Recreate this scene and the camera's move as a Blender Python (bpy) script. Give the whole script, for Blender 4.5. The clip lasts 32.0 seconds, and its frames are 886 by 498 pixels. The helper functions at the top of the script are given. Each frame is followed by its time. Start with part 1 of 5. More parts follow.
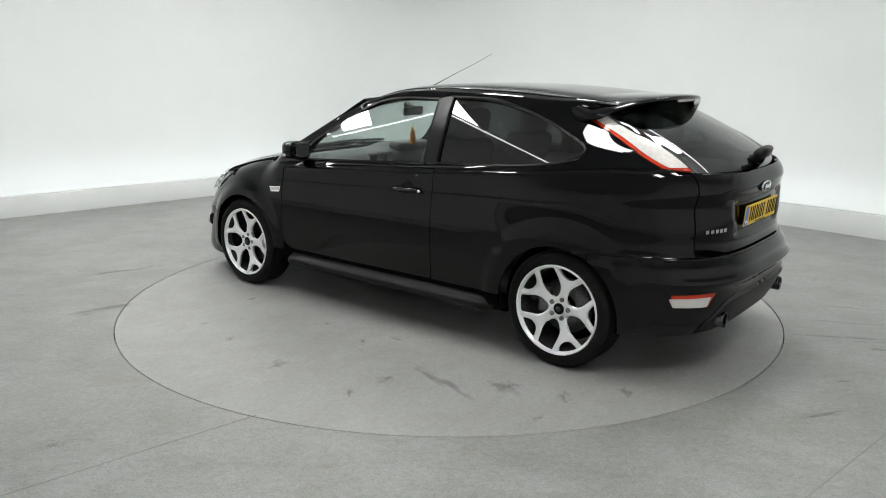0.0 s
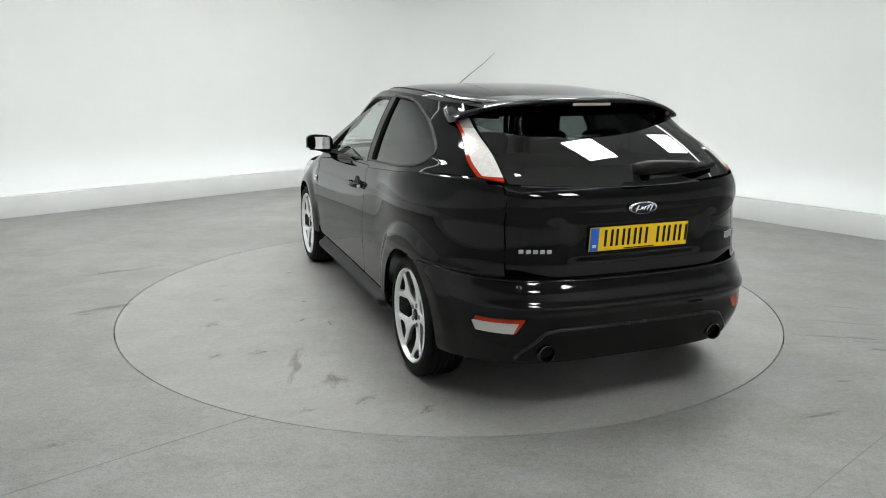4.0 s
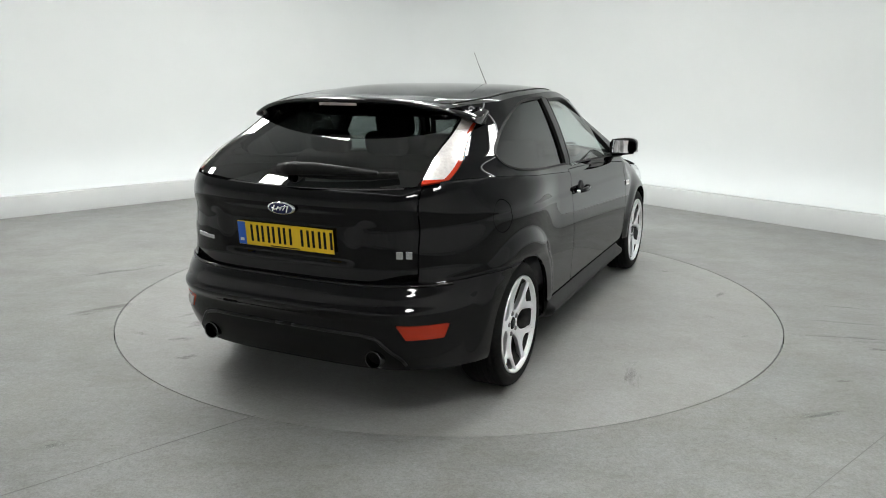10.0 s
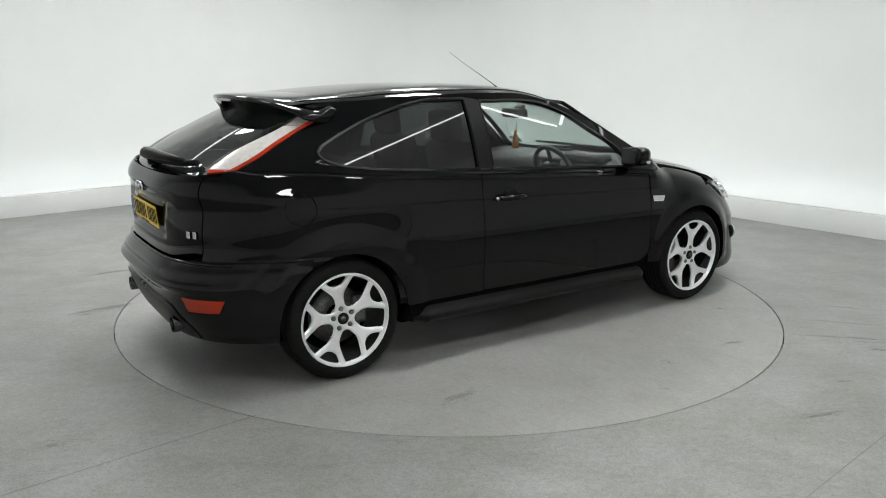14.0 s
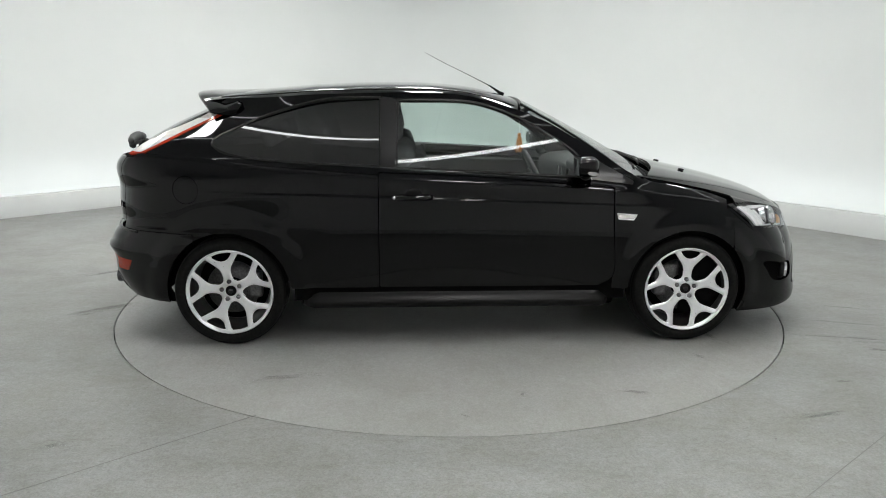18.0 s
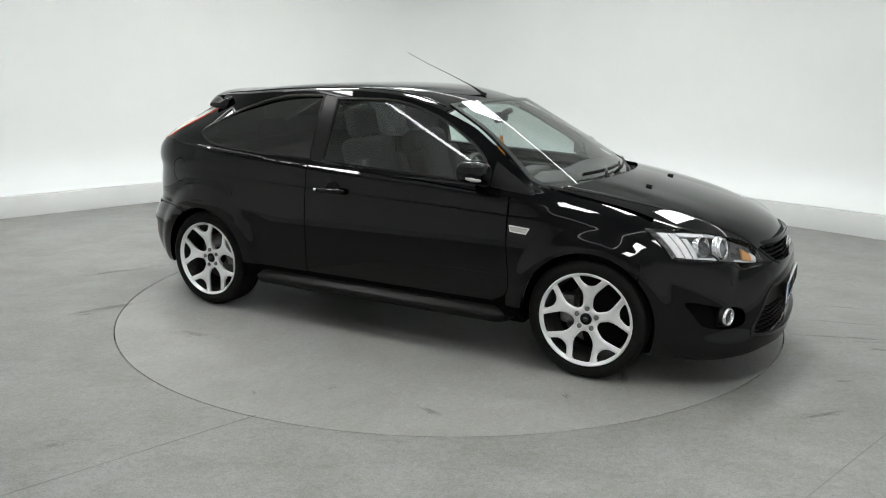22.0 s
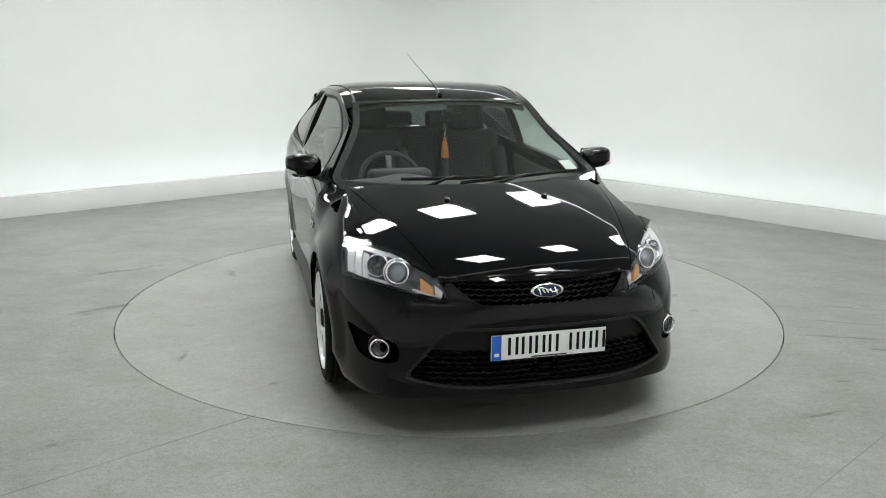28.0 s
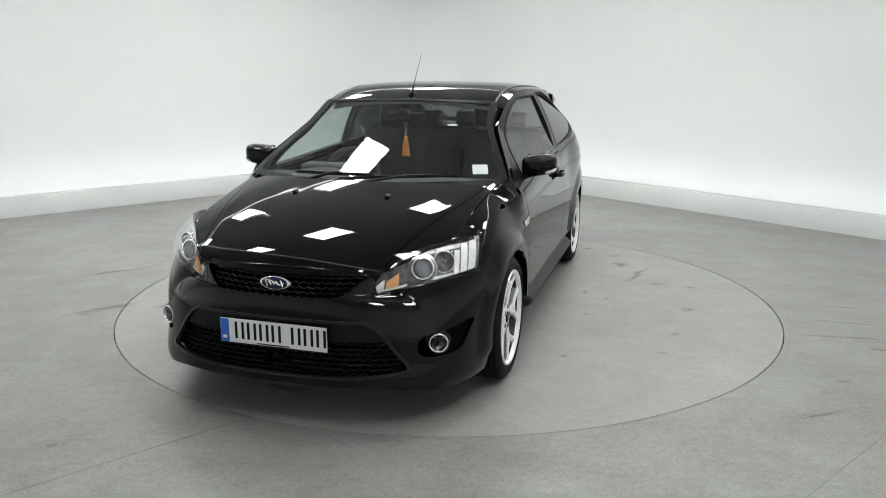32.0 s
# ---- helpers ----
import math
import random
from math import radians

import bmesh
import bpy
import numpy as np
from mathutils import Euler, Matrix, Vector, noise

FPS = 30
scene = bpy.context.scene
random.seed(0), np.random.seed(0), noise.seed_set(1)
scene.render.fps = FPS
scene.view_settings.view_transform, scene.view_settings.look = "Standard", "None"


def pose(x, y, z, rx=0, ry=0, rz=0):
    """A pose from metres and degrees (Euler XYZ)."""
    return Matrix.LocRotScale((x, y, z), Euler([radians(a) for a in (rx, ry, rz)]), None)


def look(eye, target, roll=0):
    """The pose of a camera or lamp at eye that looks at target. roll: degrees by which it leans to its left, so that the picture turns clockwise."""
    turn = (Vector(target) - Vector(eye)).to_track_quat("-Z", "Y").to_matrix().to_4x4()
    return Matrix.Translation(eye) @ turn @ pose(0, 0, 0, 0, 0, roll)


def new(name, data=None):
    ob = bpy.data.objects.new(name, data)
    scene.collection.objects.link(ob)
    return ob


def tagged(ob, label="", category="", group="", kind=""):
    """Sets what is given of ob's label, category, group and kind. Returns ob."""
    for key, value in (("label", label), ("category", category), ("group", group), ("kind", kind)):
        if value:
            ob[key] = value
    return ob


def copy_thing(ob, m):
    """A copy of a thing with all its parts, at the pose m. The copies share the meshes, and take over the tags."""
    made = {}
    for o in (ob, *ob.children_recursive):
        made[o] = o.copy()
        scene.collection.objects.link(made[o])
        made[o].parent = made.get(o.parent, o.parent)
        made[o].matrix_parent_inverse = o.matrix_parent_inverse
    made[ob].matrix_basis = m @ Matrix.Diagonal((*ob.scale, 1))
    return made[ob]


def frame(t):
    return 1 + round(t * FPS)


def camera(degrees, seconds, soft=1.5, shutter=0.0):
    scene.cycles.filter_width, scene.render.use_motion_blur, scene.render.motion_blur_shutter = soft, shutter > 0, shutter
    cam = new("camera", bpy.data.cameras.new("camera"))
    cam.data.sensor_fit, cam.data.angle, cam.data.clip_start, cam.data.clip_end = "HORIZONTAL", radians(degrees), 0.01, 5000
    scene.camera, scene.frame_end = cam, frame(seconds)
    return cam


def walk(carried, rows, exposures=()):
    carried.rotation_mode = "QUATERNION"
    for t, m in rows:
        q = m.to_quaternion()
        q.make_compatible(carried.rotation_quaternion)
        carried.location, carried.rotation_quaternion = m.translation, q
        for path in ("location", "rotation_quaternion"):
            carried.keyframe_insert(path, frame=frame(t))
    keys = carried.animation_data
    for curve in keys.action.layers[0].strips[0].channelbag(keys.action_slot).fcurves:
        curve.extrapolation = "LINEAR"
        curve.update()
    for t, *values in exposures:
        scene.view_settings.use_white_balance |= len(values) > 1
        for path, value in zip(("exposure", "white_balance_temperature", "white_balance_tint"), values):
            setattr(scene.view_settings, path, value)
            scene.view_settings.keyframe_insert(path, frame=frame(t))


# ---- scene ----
cam = camera(59.56, 32.0, soft=1.0)
EYE = Vector((0.0, -5.307, 1.563))
YAW, TILT, ROLL = radians(-0.412), radians(-13.066), 0.202
AIM = EYE + Vector((math.sin(YAW) * math.cos(TILT), math.cos(YAW) * math.cos(TILT), math.sin(TILT)))
walk(cam, [(0.0, look(EYE, AIM, ROLL)), (32.0, look(EYE, AIM, ROLL))])

# ---- world ----
world = bpy.data.worlds.new("world")
scene.world = world
world.use_nodes = True
world.node_tree.nodes["Background"].inputs[0].default_value = (0.8, 0.85, 0.85, 1)
world.node_tree.nodes["Background"].inputs[1].default_value = 0.02
scene.view_settings.exposure = 0.0

PANEL_GLOW, LINE_GLOW, STRIP_GLOW = 42.0, 8.0, 9.5

# ---- materials ----


def mat(name, color=(0.5, 0.5, 0.5), rough=0.5, metal=0.0, **more):
    m = bpy.data.materials.new(name)
    m.use_nodes = True
    b = m.node_tree.nodes["Principled BSDF"]
    b.inputs["Base Color"].default_value = (*color, 1)
    b.inputs["Roughness"].default_value = rough
    b.inputs["Metallic"].default_value = metal
    for k, val in more.items():
        b.inputs[k.replace("_", " ")].default_value = val
    return m


def speckle(m, scale, low, high, rough=None, bump=0.0, detail=6.0, second=None):
    """Colour between low and high by object-space noise, with a second, larger scale, a roughness range and a fine bump."""
    nt = m.node_tree
    b = nt.nodes["Principled BSDF"]
    co = nt.nodes.new("ShaderNodeTexCoord")
    n1 = nt.nodes.new("ShaderNodeTexNoise")
    n1.inputs["Scale"].default_value, n1.inputs["Detail"].default_value = scale, detail
    nt.links.new(co.outputs["Object"], n1.inputs["Vector"])
    out = n1.outputs["Fac"]
    if second:
        n2 = nt.nodes.new("ShaderNodeTexNoise")
        n2.inputs["Scale"].default_value, n2.inputs["Detail"].default_value = second, 3
        nt.links.new(co.outputs["Object"], n2.inputs["Vector"])
        ad = nt.nodes.new("ShaderNodeMath")
        ad.operation = "MULTIPLY_ADD"
        nt.links.new(n2.outputs["Fac"], ad.inputs[0])
        ad.inputs[1].default_value = 0.5
        half = nt.nodes.new("ShaderNodeMath")
        half.operation = "MULTIPLY"
        nt.links.new(out, half.inputs[0])
        half.inputs[1].default_value = 0.5
        nt.links.new(half.outputs[0], ad.inputs[2])
        out = ad.outputs[0]
    r = nt.nodes.new("ShaderNodeValToRGB")
    r.color_ramp.elements[0].position, r.color_ramp.elements[1].position = 0.3, 0.7
    r.color_ramp.elements[0].color, r.color_ramp.elements[1].color = (*low, 1), (*high, 1)
    nt.links.new(out, r.inputs[0])
    nt.links.new(r.outputs[0], b.inputs["Base Color"])
    if rough:
        mr = nt.nodes.new("ShaderNodeMapRange")
        mr.inputs["To Min"].default_value, mr.inputs["To Max"].default_value = rough
        nt.links.new(n1.outputs["Fac"], mr.inputs["Value"])
        nt.links.new(mr.outputs[0], b.inputs["Roughness"])
    if bump:
        bp = nt.nodes.new("ShaderNodeBump")
        bp.inputs["Strength"].default_value, bp.inputs["Distance"].default_value = bump, 0.002
        nt.links.new(n1.outputs["Fac"], bp.inputs["Height"])
        nt.links.new(bp.outputs[0], b.inputs["Normal"])
    return m


def glow(name, color, strength):
    m = mat(name, (0.8, 0.8, 0.8), 0.5)
    b = m.node_tree.nodes["Principled BSDF"]
    b.inputs["Emission Color"].default_value = (*color, 1)
    b.inputs["Emission Strength"].default_value = strength
    return m


def glass(name, tint, rough=0.0, gloss=0.115):
    """Thin pane: clear by its tint, with a real gloss on top."""
    m = bpy.data.materials.new(name)
    m.use_nodes = True
    nt = m.node_tree
    nt.nodes.remove(nt.nodes["Principled BSDF"])
    tr = nt.nodes.new("ShaderNodeBsdfTransparent")
    tr.inputs[0].default_value = (*tint, 1)
    gl = nt.nodes.new("ShaderNodeBsdfGlossy")
    gl.inputs["Roughness"].default_value = rough
    lw = nt.nodes.new("ShaderNodeLayerWeight")
    lw.inputs["Blend"].default_value = 0.5
    pw = nt.nodes.new("ShaderNodeMath")
    pw.operation = "POWER"
    nt.links.new(lw.outputs["Facing"], pw.inputs[0])
    pw.inputs[1].default_value = 5.0
    fr = nt.nodes.new("ShaderNodeMath")
    fr.operation = "MULTIPLY_ADD"
    nt.links.new(pw.outputs[0], fr.inputs[0])
    fr.inputs[1].default_value, fr.inputs[2].default_value = 0.88, gloss
    mx = nt.nodes.new("ShaderNodeMixShader")
    nt.links.new(fr.outputs[0], mx.inputs[0])
    nt.links.new(tr.outputs[0], mx.inputs[1])
    nt.links.new(gl.outputs[0], mx.inputs[2])
    nt.links.new(mx.outputs[0], nt.nodes["Material Output"].inputs[0])
    return m


M_PAINT = mat("black_paint", (0.0012, 0.0012, 0.0016), 0.03, 0.0, Specular_IOR_Level=0.29)
M_BUMPER = speckle(mat("bumper_paint", (0.006, 0.006, 0.0068), 0.1, 0.0, Specular_IOR_Level=0.33), 3.0, (0.0012, 0.0012, 0.0016), (0.0020, 0.0020, 0.0024), (0.03, 0.06))
M_TRIM = speckle(mat("black_plastic", (0.012, 0.012, 0.012), 0.45, 0.0, Specular_IOR_Level=0.2), 400, (0.003, 0.003, 0.003), (0.006, 0.006, 0.006), (0.35, 0.5), 0.1)
M_SHELL = mat("dark_shell", (0.003, 0.003, 0.003), 0.9, 0.0, Specular_IOR_Level=0.05)
M_RUBBER = speckle(mat("tyre_rubber", (0.02, 0.02, 0.02), 0.7, 0.0, Specular_IOR_Level=0.12), 60, (0.005, 0.005, 0.005), (0.012, 0.012, 0.0115), (0.6, 0.8), 0.15)
M_ALLOY = speckle(mat("silver_alloy", (0.72, 0.73, 0.74), 0.32, 0.45), 40, (0.88, 0.89, 0.90), (0.92, 0.93, 0.94), (0.26, 0.31))
M_STEEL = speckle(mat("brake_steel", (0.35, 0.35, 0.35), 0.4, 0.9), 90, (0.12, 0.12, 0.12), (0.25, 0.25, 0.25), (0.35, 0.5))
M_NUT = mat("wheel_nut_steel", (0.22, 0.22, 0.225), 0.3, 0.8)
# Inner wheel barrel, much darker than the silver rim.
M_BARREL = speckle(mat("dark_barrel", (0.03, 0.03, 0.03), 0.5, 0.4), 30, (0.02, 0.02, 0.02), (0.06, 0.06, 0.058), (0.4, 0.6))
M_CHROME = mat("chrome", (0.85, 0.85, 0.86), 0.08, 1.0)
M_GLASS = glass("clear_glass", (0.78, 0.86, 0.83))
M_DARKGLASS = glass("privacy_glass", (0.055, 0.06, 0.06))
M_SCREEN = glass("windscreen_glass", (0.72, 0.78, 0.76))
M_LENS = glass("lamp_lens", (0.95, 0.96, 0.97), 0.0, 0.045)
M_RED = mat("red_lens", (0.38, 0.026, 0.008), 0.12)
M_CLEARLENS = mat("pale_lens", (0.62, 0.60, 0.58), 0.12, 0.3)
M_ORANGE = mat("amber_lens", (0.66, 0.33, 0.12), 0.15)
M_FRIT = mat("black_frit", (0.004, 0.004, 0.004), 0.35, 0.0, Specular_IOR_Level=0.1)
M_PILLAR = mat("satin_black", (0.007, 0.007, 0.0075), 0.28, 0.0, Specular_IOR_Level=0.3)
M_BACKGLASS = glass("rear_glass", (0.16, 0.18, 0.175))
M_BEZEL = speckle(mat("lamp_bezel", (0.06, 0.06, 0.062), 0.3, 0.2), 35, (0.05, 0.05, 0.052), (0.10, 0.10, 0.105), (0.2, 0.35))
M_REFLECTOR = speckle(mat("bright_reflector", (0.86, 0.87, 0.88), 0.2, 0.3), 45, (0.80, 0.81, 0.82), (0.95, 0.95, 0.96), (0.06, 0.26), 0.9)
M_BULB = mat("projector_lens", (0.35, 0.37, 0.4), 0.05, 0.6)
M_TAIL = speckle(mat("ribbed_lens", (0.6, 0.58, 0.55), 0.12, 0.2), 60, (0.60, 0.585, 0.56), (0.74, 0.725, 0.70), (0.08, 0.2), 0.3)
M_TAILTOP = speckle(mat("smoked_lens", (0.3, 0.27, 0.25), 0.12, 0.2), 90, (0.38, 0.34, 0.31), (0.52, 0.49, 0.46), (0.08, 0.2), 0.3)
M_BRAKE = mat("brake_strip", (0.35, 0.30, 0.30), 0.2)
M_GREEN = mat("green_print", (0.05, 0.35, 0.25), 0.5)
M_DARKCHROME = mat("dark_chrome", (0.10, 0.10, 0.105), 0.2, 1.0)
M_MIRROR = mat("mirror_glass", (0.9, 0.9, 0.9), 0.02, 1.0)
M_YELLOW = mat("yellow_plate", (0.80, 0.52, 0.01), 0.35)
M_WHITE = mat("white_plate", (0.78, 0.79, 0.78), 0.35)
M_BLUE = mat("blue_band", (0.02, 0.12, 0.55), 0.35)
M_BADGEBLUE = mat("badge_blue", (0.010, 0.014, 0.06), 0.15)
M_INK = mat("black_ink", (0.006, 0.006, 0.006), 0.6, 0.0, Specular_IOR_Level=0.15)
M_SATIN = mat("satin_edge", (0.009, 0.009, 0.0095), 0.34, 0.0, Specular_IOR_Level=0.4)
M_SEAT = speckle(mat("dark_cloth", (0.02, 0.02, 0.02), 0.85), 300, (0.022, 0.022, 0.024), (0.040, 0.040, 0.042), None, 0.3)
M_CABIN = speckle(mat("cabin_plastic", (0.03, 0.03, 0.03), 0.6), 500, (0.032, 0.032, 0.033), (0.050, 0.050, 0.050), (0.5, 0.7), 0.15)
M_LINING = mat("pale_headlining", (0.35, 0.34, 0.32), 0.9)
M_FRESH = speckle(mat("orange_cord", (0.8, 0.27, 0.04), 0.8), 300, (0.6, 0.18, 0.02), (0.85, 0.32, 0.05), None, 0.3)
M_PAPER = mat("white_paper", (0.75, 0.78, 0.75), 0.6)
M_WALL = speckle(mat("white_wall", (0.60, 0.62, 0.615), 0.75), 1.2, (0.640, 0.662, 0.656), (0.665, 0.687, 0.680), (0.7, 0.85), 0.0, 4.0)
M_KERB = speckle(mat("kerb_paint", (0.5, 0.5, 0.5), 0.7), 2.0, (0.50, 0.517, 0.512), (0.54, 0.557, 0.552), (0.65, 0.8), 0.0, 5.0)
# Unseen walls behind the camera, pale to bounce light onto car and floor.
M_NEAR = speckle(mat("unseen_near_wall", (0.10, 0.10, 0.10), 0.85), 1.5, (0.78, 0.78, 0.78), (0.82, 0.82, 0.815), (0.8, 0.9), 0.0, 4.0)
M_CEIL = mat("ceiling_paint", (0.66, 0.67, 0.665), 0.9)
M_PANEL = glow("panel_light", (1.0, 1.0, 0.98), PANEL_GLOW)
M_LINE = glow("line_light", (0.97, 0.99, 1.0), LINE_GLOW)
M_STRIP = glow("strip_light", (0.94, 0.98, 1.0), STRIP_GLOW)

M_JOINT = mat("joint_filler", (0.19, 0.19, 0.185), 0.8)


def stain_material():
    m = mat("floor_stain", (0.06, 0.058, 0.055), 0.6)
    nt = m.node_tree
    b = nt.nodes["Principled BSDF"]
    co = nt.nodes.new("ShaderNodeTexCoord")
    ln = nt.nodes.new("ShaderNodeVectorMath")
    ln.operation = "LENGTH"
    nt.links.new(co.outputs["Object"], ln.inputs[0])
    ns = nt.nodes.new("ShaderNodeTexNoise")
    ns.inputs["Scale"].default_value, ns.inputs["Detail"].default_value = 2.2, 8
    oi = nt.nodes.new("ShaderNodeObjectInfo")
    av = nt.nodes.new("ShaderNodeVectorMath")
    nt.links.new(co.outputs["Object"], av.inputs[0])
    sc = nt.nodes.new("ShaderNodeMath")
    sc.operation = "MULTIPLY"
    nt.links.new(oi.outputs["Random"], sc.inputs[0])
    sc.inputs[1].default_value = 40.0
    nt.links.new(sc.outputs[0], av.inputs[1])
    nt.links.new(av.outputs[0], ns.inputs["Vector"])
    a = nt.nodes.new("ShaderNodeMath")
    a.operation = "MULTIPLY_ADD"
    nt.links.new(ln.outputs["Value"], a.inputs[0])
    a.inputs[1].default_value = -0.42
    nt.links.new(ns.outputs["Fac"], a.inputs[2])
    r = nt.nodes.new("ShaderNodeMapRange")
    r.inputs["From Min"].default_value, r.inputs["From Max"].default_value = 0.22, 0.48
    r.inputs["To Max"].default_value = 0.36
    nt.links.new(a.outputs[0], r.inputs["Value"])
    nt.links.new(r.outputs[0], b.inputs["Alpha"])
    return m


M_STAIN = stain_material()


def concrete(name, low, high, stretch, turn, seed, worn):
    """Worn painted concrete: broad patches, trowel streaks, fine grit and small chips."""
    m = mat(name, low, 0.5)
    nt = m.node_tree
    b = nt.nodes["Principled BSDF"]
    co = nt.nodes.new("ShaderNodeTexCoord")

    def noise_at(scale, detail, rough=0.6, vec=None, dist=0.0):
        n = nt.nodes.new("ShaderNodeTexNoise")
        n.inputs["Scale"].default_value, n.inputs["Detail"].default_value = scale, detail
        n.inputs["Roughness"].default_value, n.inputs["Distortion"].default_value = rough, dist
        nt.links.new(vec or co.outputs["Object"], n.inputs["Vector"])
        return n.outputs["Fac"]

    def blend(fac, lo, hi, c0, c1):
        r = nt.nodes.new("ShaderNodeValToRGB")
        r.color_ramp.elements[0].position, r.color_ramp.elements[1].position = lo, hi
        r.color_ramp.elements[0].color, r.color_ramp.elements[1].color = (*c0, 1), (*c1, 1)
        nt.links.new(fac, r.inputs[0])
        return r.outputs[0]

    def times(p, q):
        x = nt.nodes.new("ShaderNodeMix")
        x.data_type, x.blend_type = "RGBA", "MULTIPLY"
        x.inputs["Factor"].default_value = 1.0
        nt.links.new(p, x.inputs["A"]), nt.links.new(q, x.inputs["B"])
        return x.outputs["Result"]
    mp = nt.nodes.new("ShaderNodeMapping")
    mp.inputs["Rotation"].default_value = (0, 0, radians(turn))
    mp.inputs["Scale"].default_value = stretch
    mp.inputs["Location"].default_value = (seed, seed * 0.7, 0)
    nt.links.new(co.outputs["Object"], mp.inputs["Vector"])
    dim = lambda v: tuple(1 - (1 - q) * worn for q in v)
    big = blend(noise_at(0.55, 5, 0.62, mp.outputs[0], 0.6), 0.32, 0.68, low, high)
    patch = blend(noise_at(2.3, 10, 0.74, None, 0.3), 0.38, 0.60, dim((0.86, 0.850, 0.815)), (1.03, 1.03, 1.04))
    bare = blend(noise_at(6.5, 10, 0.78, mp.outputs[0], 0.2), 0.34, 0.50, dim((0.88, 0.865, 0.83)), (1, 1, 1))
    streak = blend(noise_at(34.0, 8, 0.75), 0.38, 0.62, dim((0.84, 0.84, 0.835)), (1.05, 1.05, 1.055))
    gr = noise_at(95, 5, 0.75)
    grit = blend(gr, 0.36, 0.60, dim((0.76, 0.76, 0.755)), (1.06, 1.06, 1.06))
    chip = blend(noise_at(19, 8, 0.75), 0.300, 0.335, (0.50, 0.49, 0.475), (1, 1, 1))
    nt.links.new(times(times(times(times(times(big, patch), bare), streak), grit), chip), b.inputs["Base Color"])
    mr = nt.nodes.new("ShaderNodeMapRange")
    mr.inputs["To Min"].default_value, mr.inputs["To Max"].default_value = 0.36, 0.56
    nt.links.new(noise_at(3.0, 5), mr.inputs["Value"])
    nt.links.new(mr.outputs[0], b.inputs["Roughness"])
    bp = nt.nodes.new("ShaderNodeBump")
    bp.inputs["Strength"].default_value, bp.inputs["Distance"].default_value = 0.12, 0.002
    nt.links.new(gr, bp.inputs["Height"])
    nt.links.new(bp.outputs[0], b.inputs["Normal"])
    return m


M_FLOOR = concrete("grey_concrete", (0.214, 0.220, 0.215), (0.266, 0.271, 0.263), (1.0, 2.4, 1.0), -42, 3.0, 1.0)
M_TABLE = concrete("turntable_paint", (0.248, 0.251, 0.241), (0.292, 0.295, 0.285), (1.0, 1.8, 1.0), 20, 9.0, 0.6)

# ---- mesh helpers ----


def mesh(name, verts, faces, material, smooth=True):
    me = bpy.data.meshes.new(name)
    me.from_pydata([tuple(p) for p in verts], [], faces)
    if smooth:
        me.polygons.foreach_set("use_smooth", [True] * len(me.polygons))
    me.materials.append(material)
    me.update()
    return me


def part(name, me, parent, label=""):
    ob = new(name, me)
    ob.parent = parent
    return tagged(ob, label)


def bm_mesh(name, bm, material, smooth=False):
    me = bpy.data.meshes.new(name)
    bm.normal_update()
    bm.to_mesh(me)
    bm.free()
    if smooth:
        me.polygons.foreach_set("use_smooth", [True] * len(me.polygons))
    me.materials.append(material)
    return me


def box(name, size, at, material, bevel=0.004, rot=(0, 0, 0), seg=2):
    bm = bmesh.new()
    bmesh.ops.create_cube(bm, size=1)
    for q in bm.verts:
        q.co = Vector((q.co.x * size[0], q.co.y * size[1], q.co.z * size[2]))
    if bevel:
        bmesh.ops.bevel(bm, geom=bm.edges[:], offset=bevel, segments=seg, affect="EDGES", profile=0.5)
    bm.transform(pose(*at, *rot))
    return bm_mesh(name, bm, material)


def revolve(name, prof, material, axis="x", seg=64, at=(0, 0, 0)):
    """prof: pairs (along the axis, radius)."""
    vs, fs = [], []
    n = len(prof)
    for k in range(seg):
        a = 2 * math.pi * k / seg
        for d, r in prof:
            p = (d, r * math.cos(a), r * math.sin(a))
            if axis == "y":
                p = (p[1], p[0], p[2])
            elif axis == "z":
                p = (p[1], p[2], p[0])
            vs.append((p[0] + at[0], p[1] + at[1], p[2] + at[2]))
    for k in range(seg):
        j = (k + 1) % seg
        for i in range(n - 1):
            fs.append((k * n + i, k * n + i + 1, j * n + i + 1, j * n + i))
    return mesh(name, vs, fs, material)


def tube(name, pts, radius, material, seg=10, taper=None, flat=1.0):
    """A round bar along a line of points; taper gives the radius at each point."""
    pts = [Vector(p) for p in pts]
    vs, fs = [], []
    for i, p in enumerate(pts):
        d = (pts[min(i + 1, len(pts) - 1)] - pts[max(i - 1, 0)]).normalized()
        a = d.orthogonal().normalized() if abs(d.z) > 0.95 else d.cross(Vector((0, 0, 1))).normalized()
        b = a.cross(d)
        r = taper[i] if taper else radius
        for k in range(seg):
            w = 2 * math.pi * k / seg
            vs.append(p + a * (r * math.cos(w)) + b * (r * flat * math.sin(w)))
    n = len(pts)
    for i in range(n - 1):
        for k in range(seg):
            j = (k + 1) % seg
            fs.append((i * seg + k, i * seg + j, (i + 1) * seg + j, (i + 1) * seg + k))
    fs.append(tuple(reversed(range(seg))))
    fs.append(tuple(range((n - 1) * seg, n * seg)))
    return mesh(name, vs, fs, material)


